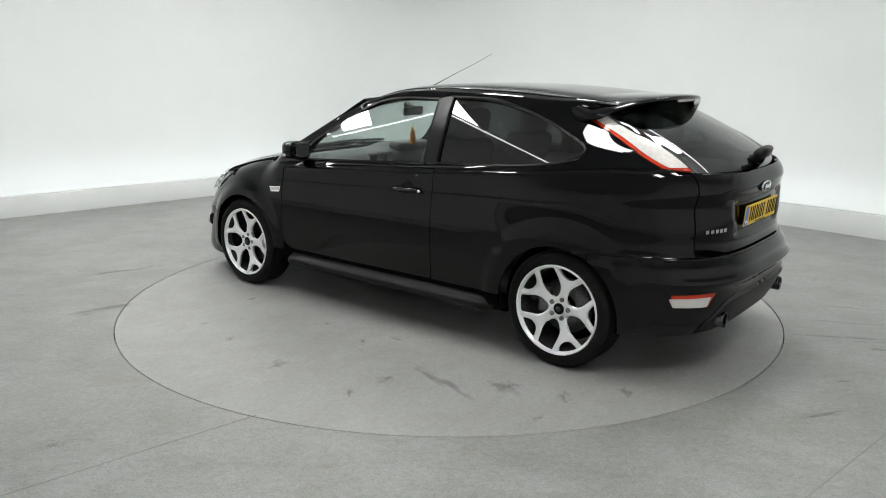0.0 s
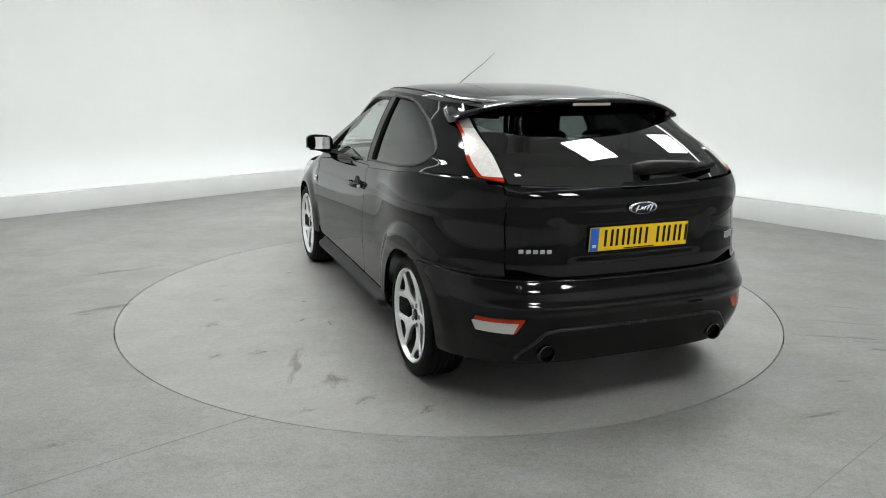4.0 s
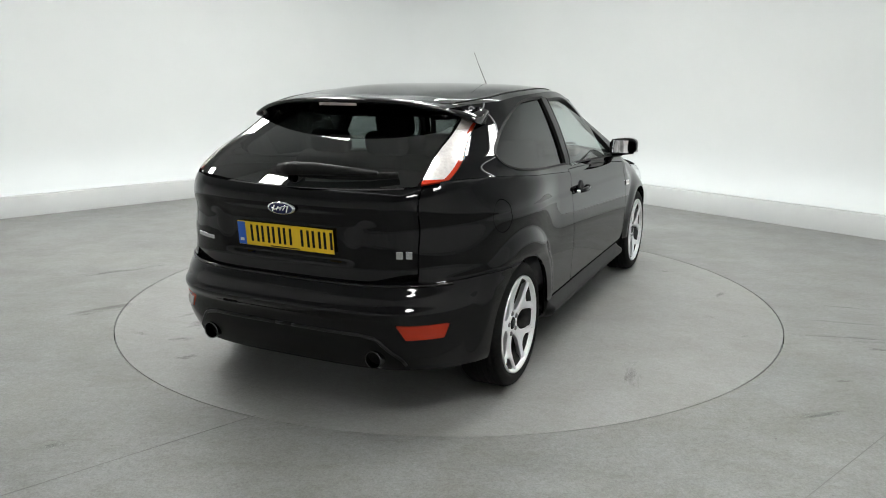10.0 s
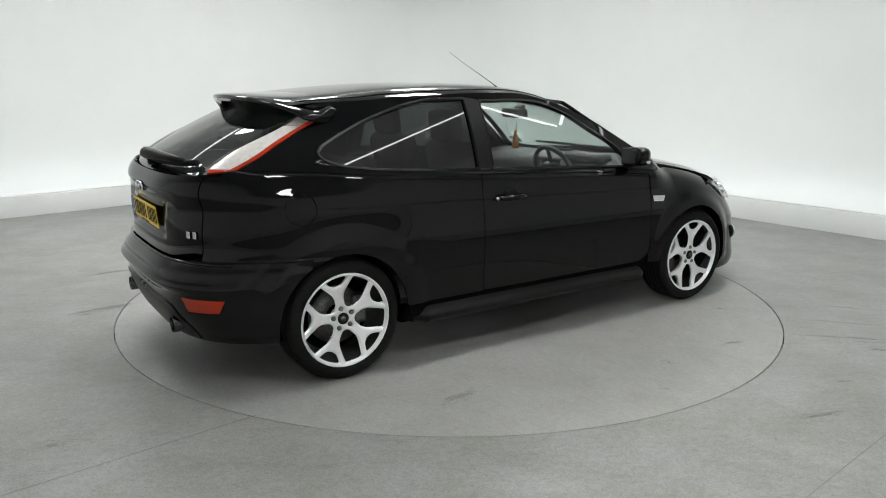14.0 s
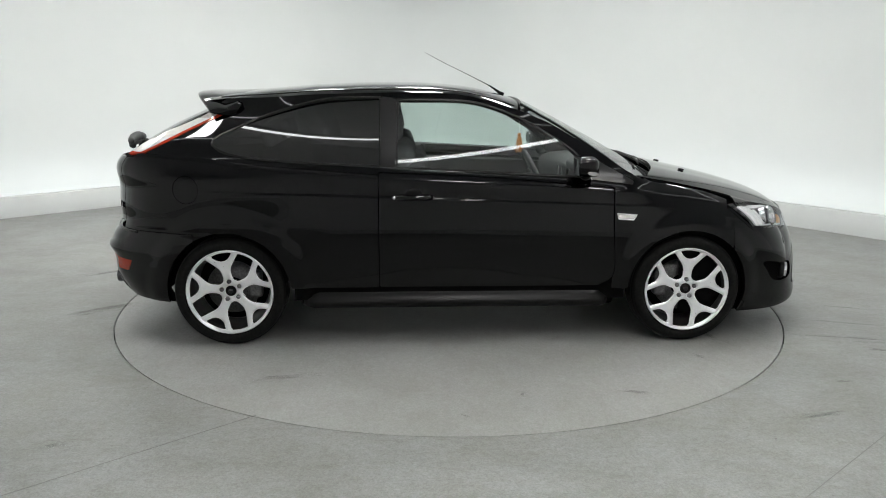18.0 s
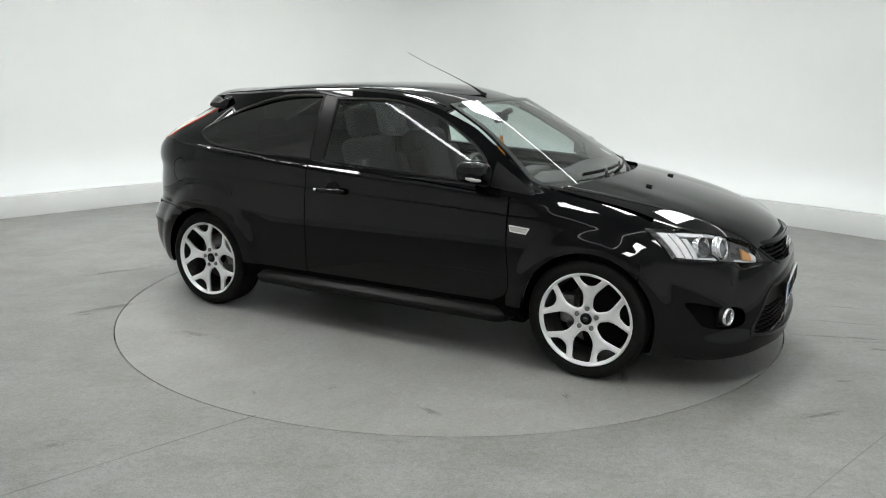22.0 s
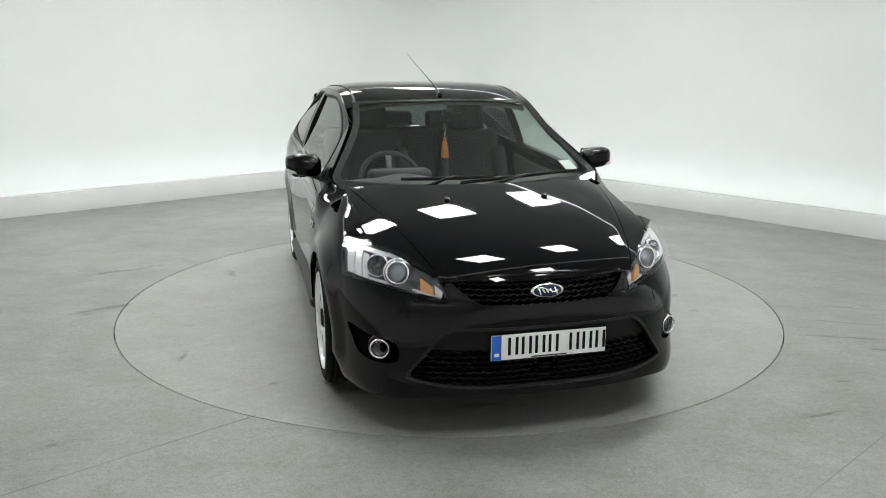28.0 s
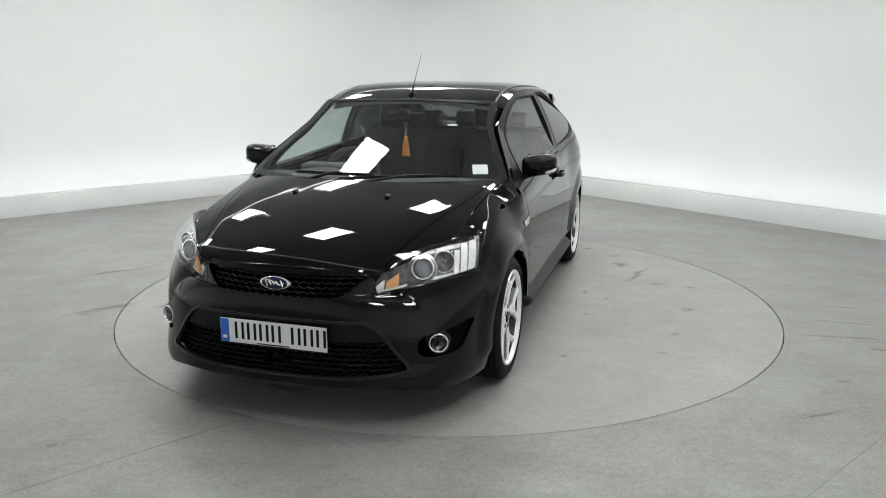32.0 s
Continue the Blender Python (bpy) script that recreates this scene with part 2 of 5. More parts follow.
def spl(*pts):
    """Natural cubic through (x, y) pairs; straight on beyond the ends."""
    xs, ys = np.array([p[0] for p in pts], float), np.array([p[1] for p in pts], float)
    n, h = len(xs), np.diff(xs)
    a = np.zeros((n, n))
    b = np.zeros(n)
    a[0, 0] = a[-1, -1] = 1
    for i in range(1, n - 1):
        a[i, i - 1:i + 2] = h[i - 1], 2 * (h[i - 1] + h[i]), h[i]
        b[i] = 6 * ((ys[i + 1] - ys[i]) / h[i] - (ys[i] - ys[i - 1]) / h[i - 1])
    m = np.linalg.solve(a, b)

    def f(x):
        x = np.asarray(x, float)
        c = np.clip(x, xs[0], xs[-1])
        i = np.clip(np.searchsorted(xs, c) - 1, 0, n - 2)
        d, e, w = c - xs[i], xs[i + 1] - c, h[i]
        y = (m[i] * e ** 3 + m[i + 1] * d ** 3) / (6 * w) + (ys[i] / w - m[i] * w / 6) * e + (ys[i + 1] / w - m[i + 1] * w / 6) * d
        s0 = (ys[1] - ys[0]) / h[0] - h[0] * m[1] / 6
        s1 = (ys[-1] - ys[-2]) / h[-1] + h[-1] * m[-2] / 6
        return y + np.where(x < xs[0], (x - xs[0]) * s0, 0) + np.where(x > xs[-1], (x - xs[-1]) * s1, 0)
    return f


def step(a, b, x):
    t = np.clip((x - a) / (b - a), 0, 1)
    return t * t * (3 - 2 * t)


def outline(pts, closed=True, fine=10, sharp=()):
    """A smooth closed line through a few corner points (Catmull-Rom); the numbered ones stay sharp."""
    p = np.array(pts, float)
    n, out = len(p), []
    for i in range(n):
        a, b, c, d = p[(i - 1) % n], p[i], p[(i + 1) % n], p[(i + 2) % n]
        t0 = (c - b) if i in sharp else (c - a) / 2
        t1 = (c - b) if (i + 1) % n in sharp else (d - b) / 2
        for k in range(fine):
            t = k / fine
            out.append(b * (2 * t ** 3 - 3 * t * t + 1) + t0 * (t ** 3 - 2 * t * t + t) + c * (3 * t * t - 2 * t ** 3) + t1 * (t ** 3 - t * t))
    return np.array(out)


def inside(poly, a, b):
    """Signed distance of the points (a, b) to a closed line: below nought inside."""
    sh = np.shape(a)
    p = np.stack([np.ravel(a), np.ravel(b)], 1)
    lo, hi = poly.min(0) - 0.12, poly.max(0) + 0.12
    near = np.all((p > lo) & (p < hi), 1)
    res = np.full(len(p), 0.12)
    q = p[near]
    if len(q):
        d = np.full(len(q), 1e9)
        s = np.zeros(len(q), bool)
        for e, f in zip(poly, np.roll(poly, -1, 0)):
            w = f - e
            g = q - e
            t = np.clip((g @ w) / max(w @ w, 1e-12), 0, 1)
            d = np.minimum(d, ((g - t[:, None] * w) ** 2).sum(1))
            cross = (e[1] > q[:, 1]) != (f[1] > q[:, 1])
            with np.errstate(all="ignore"):
                s ^= cross & (q[:, 0] < w[0] * (q[:, 1] - e[1]) / w[1] + e[0])
        res[near] = np.where(s, -np.sqrt(d), np.sqrt(d))
    return res.reshape(sh)


def panel(name, chart, us, vs, field, material, depth=0.008, push=0.0, mirror=False, both=False, back=False):
    """A sheet on a curved surface, cut cleanly where field(x, y, z) rises through nought, with a hem that turns inwards."""
    us, vs = np.asarray(us, float), np.asarray(vs, float)
    nu, nv = len(us), len(vs)
    uu, vv = np.meshgrid(us, vs, indexing="ij")

    def lift(u, v):
        p = np.stack(chart(u, v), -1)
        e = 1e-4
        du = np.stack(chart(u + e, v), -1) - np.stack(chart(u - e, v), -1)
        dv = np.stack(chart(u, v + e), -1) - np.stack(chart(u, v - e), -1)
        nn = np.cross(du, dv)
        nn /= np.maximum(np.linalg.norm(nn, axis=-1, keepdims=True), 1e-12)
        return p, nn
    P, N = lift(uu, vv)
    F = field(P[..., 0], P[..., 1], P[..., 2]) if field else np.full(uu.shape, -1.0)
    F = np.where(np.abs(F) < 1e-5, -1e-5, F)
    inn = F < 0
    idx = {}
    pu, pv = [], []

    def corner(i, j):
        k = (i, j)
        if k not in idx:
            idx[k] = len(pu)
            pu.append(us[i]), pv.append(vs[j])
        return idx[k]

    def cut(i, j, k, l):
        key = (i, j, k, l) if (i, j) < (k, l) else (k, l, i, j)
        if key not in idx:
            i, j, k, l = key
            t = F[i, j] / (F[i, j] - F[k, l])
            idx[key] = len(pu)
            pu.append(us[i] + t * (us[k] - us[i])), pv.append(vs[j] + t * (vs[l] - vs[j]))
        return idx[key]
    faces = []
    for i in range(nu - 1):
        row = inn[i:i + 2]
        for j in np.nonzero(row[:, :-1].any(0) | row[:, 1:].any(0))[0]:
            ring = ((i, j), (i + 1, j), (i + 1, j + 1), (i, j + 1))
            f = []
            for a, b in zip(ring, ring[1:] + ring[:1]):
                if inn[a]:
                    f.append(corner(*a))
                if inn[a] != inn[b]:
                    f.append(cut(*a, *b))
            if len(f) > 2:
                faces.append(tuple(f))
    if not pu:
        raise ValueError(name)
    Q, QN = lift(np.array(pu), np.array(pv))
    Q = Q + QN * push
    verts = list(Q)
    edge = {}
    for f in faces:
        for a, b in zip(f, f[1:] + f[:1]):
            edge[(a, b)] = 1
    if depth:
        rim = {}
        for a, b in [e for e in edge if (e[1], e[0]) not in edge]:
            for k in (a, b):
                if k not in rim:
                    rim[k] = len(verts)
                    verts.extend([Q[k] - QN[k] * 0.0002, Q[k] - QN[k] * depth])
            faces.append((rim[b], rim[a], rim[a] + 1, rim[b] + 1))
    if back:
        base = len(verts)
        n0 = len(Q)
        verts.extend(list(Q - QN * depth))
        faces.extend([tuple(base + k for k in reversed(f)) for f in faces if max(f) < n0])
    V = np.array(verts)
    if mirror:
        V = V * np.array([-1, 1, 1])
        faces = [tuple(reversed(f)) for f in faces]
    return mesh(name, V.tolist(), faces, material)


# ---- the room ----
E1 = Vector((math.cos(radians(42)), math.sin(radians(42)), 0))      # along the far left wall
E2 = Vector((E1.y, -E1.x, 0))                                        # along the far right wall
NL, NR = -E2, E1                                                    # outward from the middle
DL, DR, DB, DA = 5.20, 4.33, 5.0, 5.0                                # floor edge of the four sides
STEP_H, STEP_W, WALL_H = 0.222, 0.10, 3.4
SLOT = 0.30                                                          # from the step's back to the wall


def room_loop(out, r, n=12):
    """The room's outline in plan, out metres beyond the floor's edge, with rounded corners."""
    a0, a1, b0, b1 = -DA - out, DR + out, -DB - out, DL + out        # along E1, along NL
    pts = []
    for cx, cy, s in ((a1 - r, b1 - r, 0), (a0 + r, b1 - r, 90), (a0 + r, b0 + r, 180), (a1 - r, b0 + r, 270)):
        for k in range(n + 1):
            w = radians(s + 90 * k / n)
            pts.append(E1 * (cx + r * math.cos(w)) + NL * (cy + r * math.sin(w)))
    return pts


def ring(name, prof, r, material, which=None):
    """Sweeps (outwards, height) pairs round the room; which: the two far walls (0), the two near walls (1) or all."""
    loops = [[p + Vector((0, 0, h)) for p in room_loop(o, max(r + o, 0.05))] for o, h in prof]
    n = len(loops[0])
    vs = [p for l in loops for p in l]
    fs = []
    for i in range(len(loops) - 1):
        for k in range(n):
            j = (k + 1) % n
            if which is not None and (19 <= k < 45) != bool(which):
                continue
            fs.append((i * n + k, (i + 1) * n + k, (i + 1) * n + j, i * n + j))
    return mesh(name, vs, fs, material, smooth=True)


def stain(parent, x, y, length, width, turn):
    """A thin uneven film of dirt on the floor; it thins out to its rim."""
    k = 20
    vs = [(0, 0, 0)] + [(math.cos(2 * math.pi * n / k), math.sin(2 * math.pi * n / k), 0) for n in range(k)]
    me = mesh("stain", vs, [(0, 1 + n, 1 + (n + 1) % k) for n in range(k)], M_STAIN, False)
    ob = new("stain", me)
    ob.parent = parent
    ob.matrix_basis = pose(x, y, 0.0012, 0, 0, turn) @ Matrix.Diagonal((length * 0.75, width * 0.75, 1, 1))
    if parent is None:
        tagged(ob, "dark rubber scuff on the grey floor", "stain", "floor scuffs")
    ob.visible_shadow = False
    return ob


def build_room():
    R0 = 0.9
    # floor with a round hole for the turntable
    vs, fs = [], []
    n = 256
    rr = 2.2045
    outer = 9.0
    for k in range(n):
        a = 2 * math.pi * k / n
        c, s = math.cos(a), math.sin(a)
        m = max(abs(c), abs(s))
        vs += [(rr * c, rr * s, -0.03), (rr * c, rr * s, 0), (outer * c / m, outer * s / m, 0)]
    for k in range(n):
        j = (k + 1) % n
        fs += [(3 * k, 3 * j, 3 * j + 1, 3 * k + 1), (3 * k + 1, 3 * j + 1, 3 * j + 2, 3 * k + 2)]
    floor = tagged(new("floor", mesh("floor", vs, fs, M_FLOOR, False)), "worn grey painted concrete studio floor", "floor", kind="structure")
    pit = new("floor_pit", revolve("floor_pit", [(-0.03, 0.0), (-0.03, 2.3)], M_SHELL, "z", 96))
    tagged(pit, "dark recess under the turntable edge", "floor", kind="structure")
    for b, a0, a1 in ((-0.89, -5.0, -1.995), (-2.89, -5.0, 4.3)):
        p = E1 * ((a0 + a1) / 2) + NL * b
        jt = box("floor_joint", (a1 - a0, 0.003, 0.003), (p.x, p.y, -0.0002), M_JOINT, 0.0, (0, 0, 42))
        tagged(new("floor_joint", jt), "thin dark joint in the concrete floor", "floor joint", kind="structure")
    # scuffs beside the turntable: along, across, length, width, turn
    for x, y, l, w, t in ((2.42, -0.88, 0.55, 0.05, -12), (2.62, -0.97, 0.35, 0.04, -6), (2.70, -0.27, 0.30, 0.03, -20), (2.48, -1.08, 0.16, 0.05, -4), (2.05, -1.55, 0.12, 0.02, 10), (-1.67, -2.31, 0.10, 0.05, 30), (1.43, -2.2, 0.02, 0.02, 0), (2.55, -0.6, 0.5, 0.03, -14),
                          (-2.3, -0.4, 0.5, 0.12, 40), (-2.6, 0.6, 0.6, 0.10, 35), (-3.55, 2.85, 0.12, 0.03, 40), (1.75, -1.95, 0.25, 0.05, 15), (2.9, -1.3, 0.4, 0.06, -10)):
        stain(None, x, y, l, w, t)
    st = ring("wall_kerb", [(0, 0), (0, STEP_H - 0.006), (0.006, STEP_H), (STEP_W, STEP_H), (STEP_W, 0)], R0, M_KERB)
    tagged(new("wall_kerb", st), "low white painted upstand hiding the strip light", "low wall", kind="structure")
    sw = STEP_W + SLOT
    section = [(sw, 0.0), (sw, WALL_H - 0.5), (sw - 0.05, WALL_H - 0.25), (sw - 0.2, WALL_H - 0.08), (sw - 0.45, WALL_H)]
    wall = ring("wall_curved", section, R0, M_WALL, 0)
    # Assumed near side, never in view; added for its bounce and reflection.
    tagged(new("wall_near", ring("wall_near", section, R0, M_NEAR, 1)), "assumed white near side of the studio, out of view, without strip light", "wall", kind="structure")
    tagged(new("wall_curved", wall), "seamless white studio wall with rounded corners", "wall", kind="structure")
    lp = room_loop(sw - 0.45, R0 + sw - 0.45)
    cv = [p + Vector((0, 0, WALL_H)) for p in lp]
    ce = mesh("ceiling", cv, [tuple(reversed(range(len(cv))))], M_CEIL, False)
    tagged(new("ceiling", ce), "pale grey studio ceiling", "ceiling", kind="structure")
    led = ring("strip_light", [(STEP_W + 0.03, 0.06), (STEP_W + 0.09, 0.075)], R0, M_STRIP, 0)
    tagged(new("strip_light", led), "cool white strip light hidden behind the upstand", "light")


def panel_light(at):
    top = tagged(new("ceiling_light"), "square white ceiling panel light, lit", "light", "ceiling panels")
    w = 0.56
    part("diffuser", box("diffuser", (w - 0.04, w - 0.04, 0.012), (0, 0, -0.012), M_PANEL, 0.002), top)
    for sx, sy, ax in ((1, 0, 0), (-1, 0, 0), (0, 1, 1), (0, -1, 1)):
        sz = (0.02, w, 0.03) if ax == 0 else (w - 0.04, 0.02, 0.03)
        part("frame_bar", box("frame_bar", sz, (sx * (w / 2 - 0.01), sy * (w / 2 - 0.01), -0.015), M_WHITE, 0.002), top)
    top.matrix_basis = at
    return top


def build_lights():
    first = None
    for j, columns in ((-2, (-1, 0)), (-1, (0, 1, 2)), (0, (-1, 0, 1, 2)), (1, (-1, 0, 1, 2))):
        for i in columns:
            a, b = -0.64 + 1.66 * i, 1.15 + 2.32 * j
            p = E1 * a + NL * b
            m = pose(p.x, p.y, WALL_H - 0.001, 0, 0, 42)
            if first is None:
                first = panel_light(m)
            else:
                copy_thing(first, m)


def line_light(length, at):
    top = tagged(new("linear_light"), "slim white linear ceiling light, lit", "light", "ceiling line lights")
    part("diffuser", box("diffuser", (length, 0.028, 0.02), (0, 0, -0.045), M_LINE, 0.004), top)
    part("housing", box("housing", (length, 0.042, 0.035), (0, 0, -0.0185), M_WHITE, 0.003), top)
    top.matrix_basis = at
    return top


def build_lines():
    a0, a1, b0, b1 = -2.62, 3.0, -2.66, 3.95
    for la, lb, ln, turn in (((a0 + a1) / 2, b0, a1 - a0 - 0.1, 42), ((a0 + a1) / 2, b1, a1 - a0 - 0.1, 42), (a0, (b0 + b1) / 2, b1 - b0 - 0.1, 132), (a1, (b0 + b1) / 2, b1 - b0 - 0.1, 132)):
        p = E1 * la + NL * lb
        line_light(ln, pose(p.x, p.y, WALL_H - 0.001, 0, 0, turn))


def build_turntable():
    top = tagged(new("turntable"), "round grey painted turntable set flush in the floor", "turntable")
    vs = [(0, 0, 0)]
    fs = []
    n = 256
    for r, z in ((2.197, 0.0), (2.1985, -0.002), (2.1985, -0.03)):
        for k in range(n):
            a = 2 * math.pi * k / n
            vs.append((r * math.cos(a), r * math.sin(a), z))
    for k in range(n):
        j = (k + 1) % n
        fs.append((0, 1 + k, 1 + j))
        for q in (0, 1):
            fs.append((1 + q * n + k, 1 + (q + 1) * n + k, 1 + (q + 1) * n + j, 1 + q * n + j))
    part("plate", mesh("plate", vs, fs, M_TABLE, False), top)
    # smudges and tyre marks: along, across, length, width, turn
    for x, y, l, w, t in ((-1.64, -0.13, 0.16, 0.09, 20), (-1.09, -0.23, 0.10, 0.05, 60), (-0.93, -0.35, 0.12, 0.04, 80), (-1.10, -1.27, 0.20, 0.12, 70), (-1.03, -1.55, 0.14, 0.07, 30), (-1.00, 0.17, 0.05, 0.03, 0), (-1.49, 0.77, 0.06, 0.04, 0),
                          (-1.56, 0.41, 0.10, 0.05, 30), (-0.78, -1.76, 0.12, 0.06, 50), (-1.41, -0.72, 0.14, 0.08, 10), (-1.66, -0.70, 0.10, 0.05, 40), (1.28, 1.35, 0.09, 0.04, 30), (1.75, 0.85, 0.16, 0.05, 70), (-0.96, 0.98, 0.08, 0.05, 10),
                          (1.75, 0.28, 0.06, 0.03, 0), (1.99, -0.02, 0.05, 0.02, 50), (-1.31, -1.58, 0.08, 0.04, 0), (-1.25, -0.95, 0.5, 0.10, 75), (0.85, 1.5, 0.4, 0.06, 20), (1.5, -0.9, 0.4, 0.08, 100), (0.3, 1.85, 0.3, 0.06, 170)):
        stain(top, x, y, l, w, t)
    return top




# ---- the car: its outer surface ----
W_PLAN = spl((-1.95, 0.800), (-1.6, 0.838), (-1.2, 0.868), (-0.8, 0.875), (-0.3, 0.873), (0.3, 0.872), (0.9, 0.876), (1.35, 0.873))
P_LOW = spl((0.12, -0.05), (0.2, -0.016), (0.3, -0.006), (0.45, 0.0), (0.6, 0.003), (0.7, -0.003), (0.8, -0.013), (0.88, -0.020), (0.95, -0.023), (1.1, -0.025), (1.4, -0.020))
P_UP = spl((-0.2, 0.0), (-0.11, 0.0), (-0.055, -0.003), (-0.035, -0.009), (-0.018, -0.022), (0.0, -0.034), (0.04, -0.046), (0.1, -0.066), (0.2, -0.106), (0.3, -0.156), (0.4, -0.213), (0.48, -0.264), (0.56, -0.325))
BELT = spl((-2.0, 1.13), (-1.4, 1.10), (-1.2, 1.08), (-0.87, 1.05), (-0.45, 1.015), (0.1, 0.985), (0.6, 0.958), (0.95, 0.93), (1.3, 0.90), (1.8, 0.82))
FRONT = spl((0.12, 2.12), (0.17, 2.19), (0.22, 2.212), (0.3, 2.208), (0.4, 2.202), (0.5, 2.198), (0.56, 2.195), (0.62, 2.18), (0.68, 2.16), (0.74, 2.115), (0.82, 2.03), (0.95, 1.90))
REAR = spl((0.15, -1.96), (0.22, -2.015), (0.32, -2.066), (0.42, -2.098), (0.50, -2.120), (0.545, -2.146), (0.568, -2.130), (0.60, -2.120), (0.64, -2.092), (0.70, -2.066), (0.80, -2.074), (0.92, -2.080), (1.0, -2.074), (1.04, -2.050), (1.1, -1.976), (1.2, -1.815), (1.3, -1.625), (1.4, -1.43))
N_F = spl((0.15, 3.15), (0.3, 2.85), (0.4, 2.75), (0.55, 2.65), (0.65, 2.55), (0.8, 2.5))
N_R = spl((0.2, 3.3), (0.42, 4.1), (0.52, 3.75), (0.58, 3.55), (0.66, 3.4), (0.78, 3.3), (0.92, 3.1), (1.06, 4.0), (1.2, 4.2), (1.35, 4.2))
ROOF = spl((-1.75, 1.33), (-1.45, 1.405), (-1.14, 1.444), (-0.82, 1.468), (-0.5, 1.479), (-0.18, 1.476), (0.1, 1.452), (0.3, 1.408), (0.45, 1.358), (0.7, 1.241), (0.95, 1.115), (1.2, 0.983), (1.3, 0.928))
HOOD = spl((1.0, 1.025), (1.25, 0.985), (1.45, 0.945), (1.6, 0.912), (1.8, 0.862), (1.95, 0.815), (2.05, 0.770), (2.1, 0.730), (2.13, 0.69))
LAMP_EDGE = spl((0.95, 0.72), (1.35, 0.705), (1.5, 0.698), (1.59, 0.700), (1.66, 0.695), (1.738, 0.672), (1.863, 0.595), (1.976, 0.512), (2.05, 0.448), (2.09, 0.41))
BONNET_EDGE = spl((0.95, 0.712), (1.25, 0.662), (1.65, 0.566), (2.05, 0.447), (2.1, 0.43))
HUB_F, HUB_R, HUB_Z, R_TYRE = 1.32, -1.32, 0.318, 0.318
YF, YR = 1.30, -1.25


def top_z(x, y):
    s = 0.27 * step(-0.4, 0.45, y)
    f = step(0.1, 0.6, y)
    return ROOF(y + s * x * x) - (0.026 + 0.024 * f) * x * x - 0.62 * np.abs(x) ** 6 * (1 - f)


def hood_z(x, y):
    ax = np.abs(x)
    return HOOD(y + 0.30 * x * x * step(1.5, 2.1, y)) - 0.115 * x * x + 0.005 * step(0.24, 0.46, ax) * (1 - step(1.7, 2.05, y)) - 0.055 * step(2.08, 1.85, y) * (np.hypot(ax - BONNET_EDGE(y) + 0.022, 0.010) + ax - BONNET_EDGE(y) + 0.022)


def half_w(y, z):
    """Half width of the body at a station and height, without the rounding of nose and tail."""
    h = z - BELT(y)
    yy = np.clip(y, -1.95, 1.35)
    w = W_PLAN(yy) + P_LOW(z) + P_UP(np.clip(h, -0.2, 0.6)) + 0.0065 * step(0.860 - 0.036 * y, 0.838 - 0.036 * y, z) * step(0.42, 0.74, z) * step(-1.75, -1.3, y) * step(1.25, 0.9, y)
    w = w - 0.125 * np.clip((-y - 0.4) / 1.0, 0, 1.2) ** 1.7 * step(-0.02, 0.28, h)
    w = w - 0.16 * np.clip((y + 0.25) / 1.15, 0, 0.70) ** 1.6 * step(-0.02, 0.3, h)
    # the flank leans in above the rear bumper
    back = step(-1.0, -1.65, y)
    w = w - back * (0.012 * step(0.655, 0.665, z) + 0.006 * step(0.72, 1.0, z) + 0.042 * step(0.92, 1.1, z)) + step(-0.7, -1.3, y) * (0.022 + 0.022 * step(0.7, 0.9, z)) * step(0.6, 0.7, z) * step(1.12, 0.94, z)
    w = w + 0.030 * step(-0.8, -1.4, y) * step(0.98, 1.12, z)
    w = w + 0.016 * step(-1.2, -1.7, y) * step(0.66, 0.6, z)
    # wheel arch lips
    for hub, wide, far in ((HUB_F, 0.022, 0.47), (HUB_R, 0.020, 0.51)):
        r = np.hypot(y - hub, z - HUB_Z)
        w = w + wide * step(far, far - 0.10, r) * step(0.2, 0.3, z)
    # the wing rolls over to the bonnet
    zt = hood_z(0.705, np.clip(y, 1.0, 2.0)) - 0.003
    deep = 0.27 - 0.03 * step(1.15, 1.6, y)
    d = np.clip((z - (zt - deep)) / deep, 0, 0.999)
    w = w - step(0.93, 1.15, y) * (w - 0.672) * (1 - np.sqrt(1 - d * d))
    return w


def girth(u, z):
    """The body's skin at height z; u is the length along the side, and runs on round nose and tail to -+1 past the corner."""
    y = np.clip(u, YR, YF)
    a = np.clip((u - YF) / 0.9, 0, 1) * math.pi / 2
    b = np.clip((YR - u) / 0.9, 0, 1) * math.pi / 2
    nf, nr = N_F(z), N_R(z)
    y = y + np.where(u > YF, (FRONT(z) - YF) * np.sin(a) ** (2 / nf), 0) + np.where(u < YR, (REAR(z) - YR) * np.sin(b) ** (2 / nr), 0)
    x = half_w(y, z) * np.where(u > YF, np.cos(a) ** (2 / nf), 1) * np.where(u < YR, np.cos(b) ** (2 / nr), 1)
    return x, y, z


U_TAIL, U_NOSE = YR - 0.9, YF + 0.9


def nose(w, z):
    """Across the nose: w runs from the left corner (-) to the right (+), 0 in the middle."""
    x, y, z = girth(U_NOSE - np.abs(w), z)
    return -x * np.sign(w), y, z


def tail(w, z):
    x, y, z = girth(U_TAIL + np.abs(w), z)
    return x * np.sign(w), y, z


def side(u, z):
    return girth(u, z)


def roof(x, y):
    return x, y, top_z(x, y)


def bonnet(x, y):
    return x, y, hood_z(x, y)


def even(values, terms):
    """Least-squares weights of a smooth, evenly curved pane."""
    return np.linalg.lstsq(np.stack([np.ravel(t) + 0.0 * np.ravel(values) for t in terms], 1), np.ravel(values), rcond=None)[0]


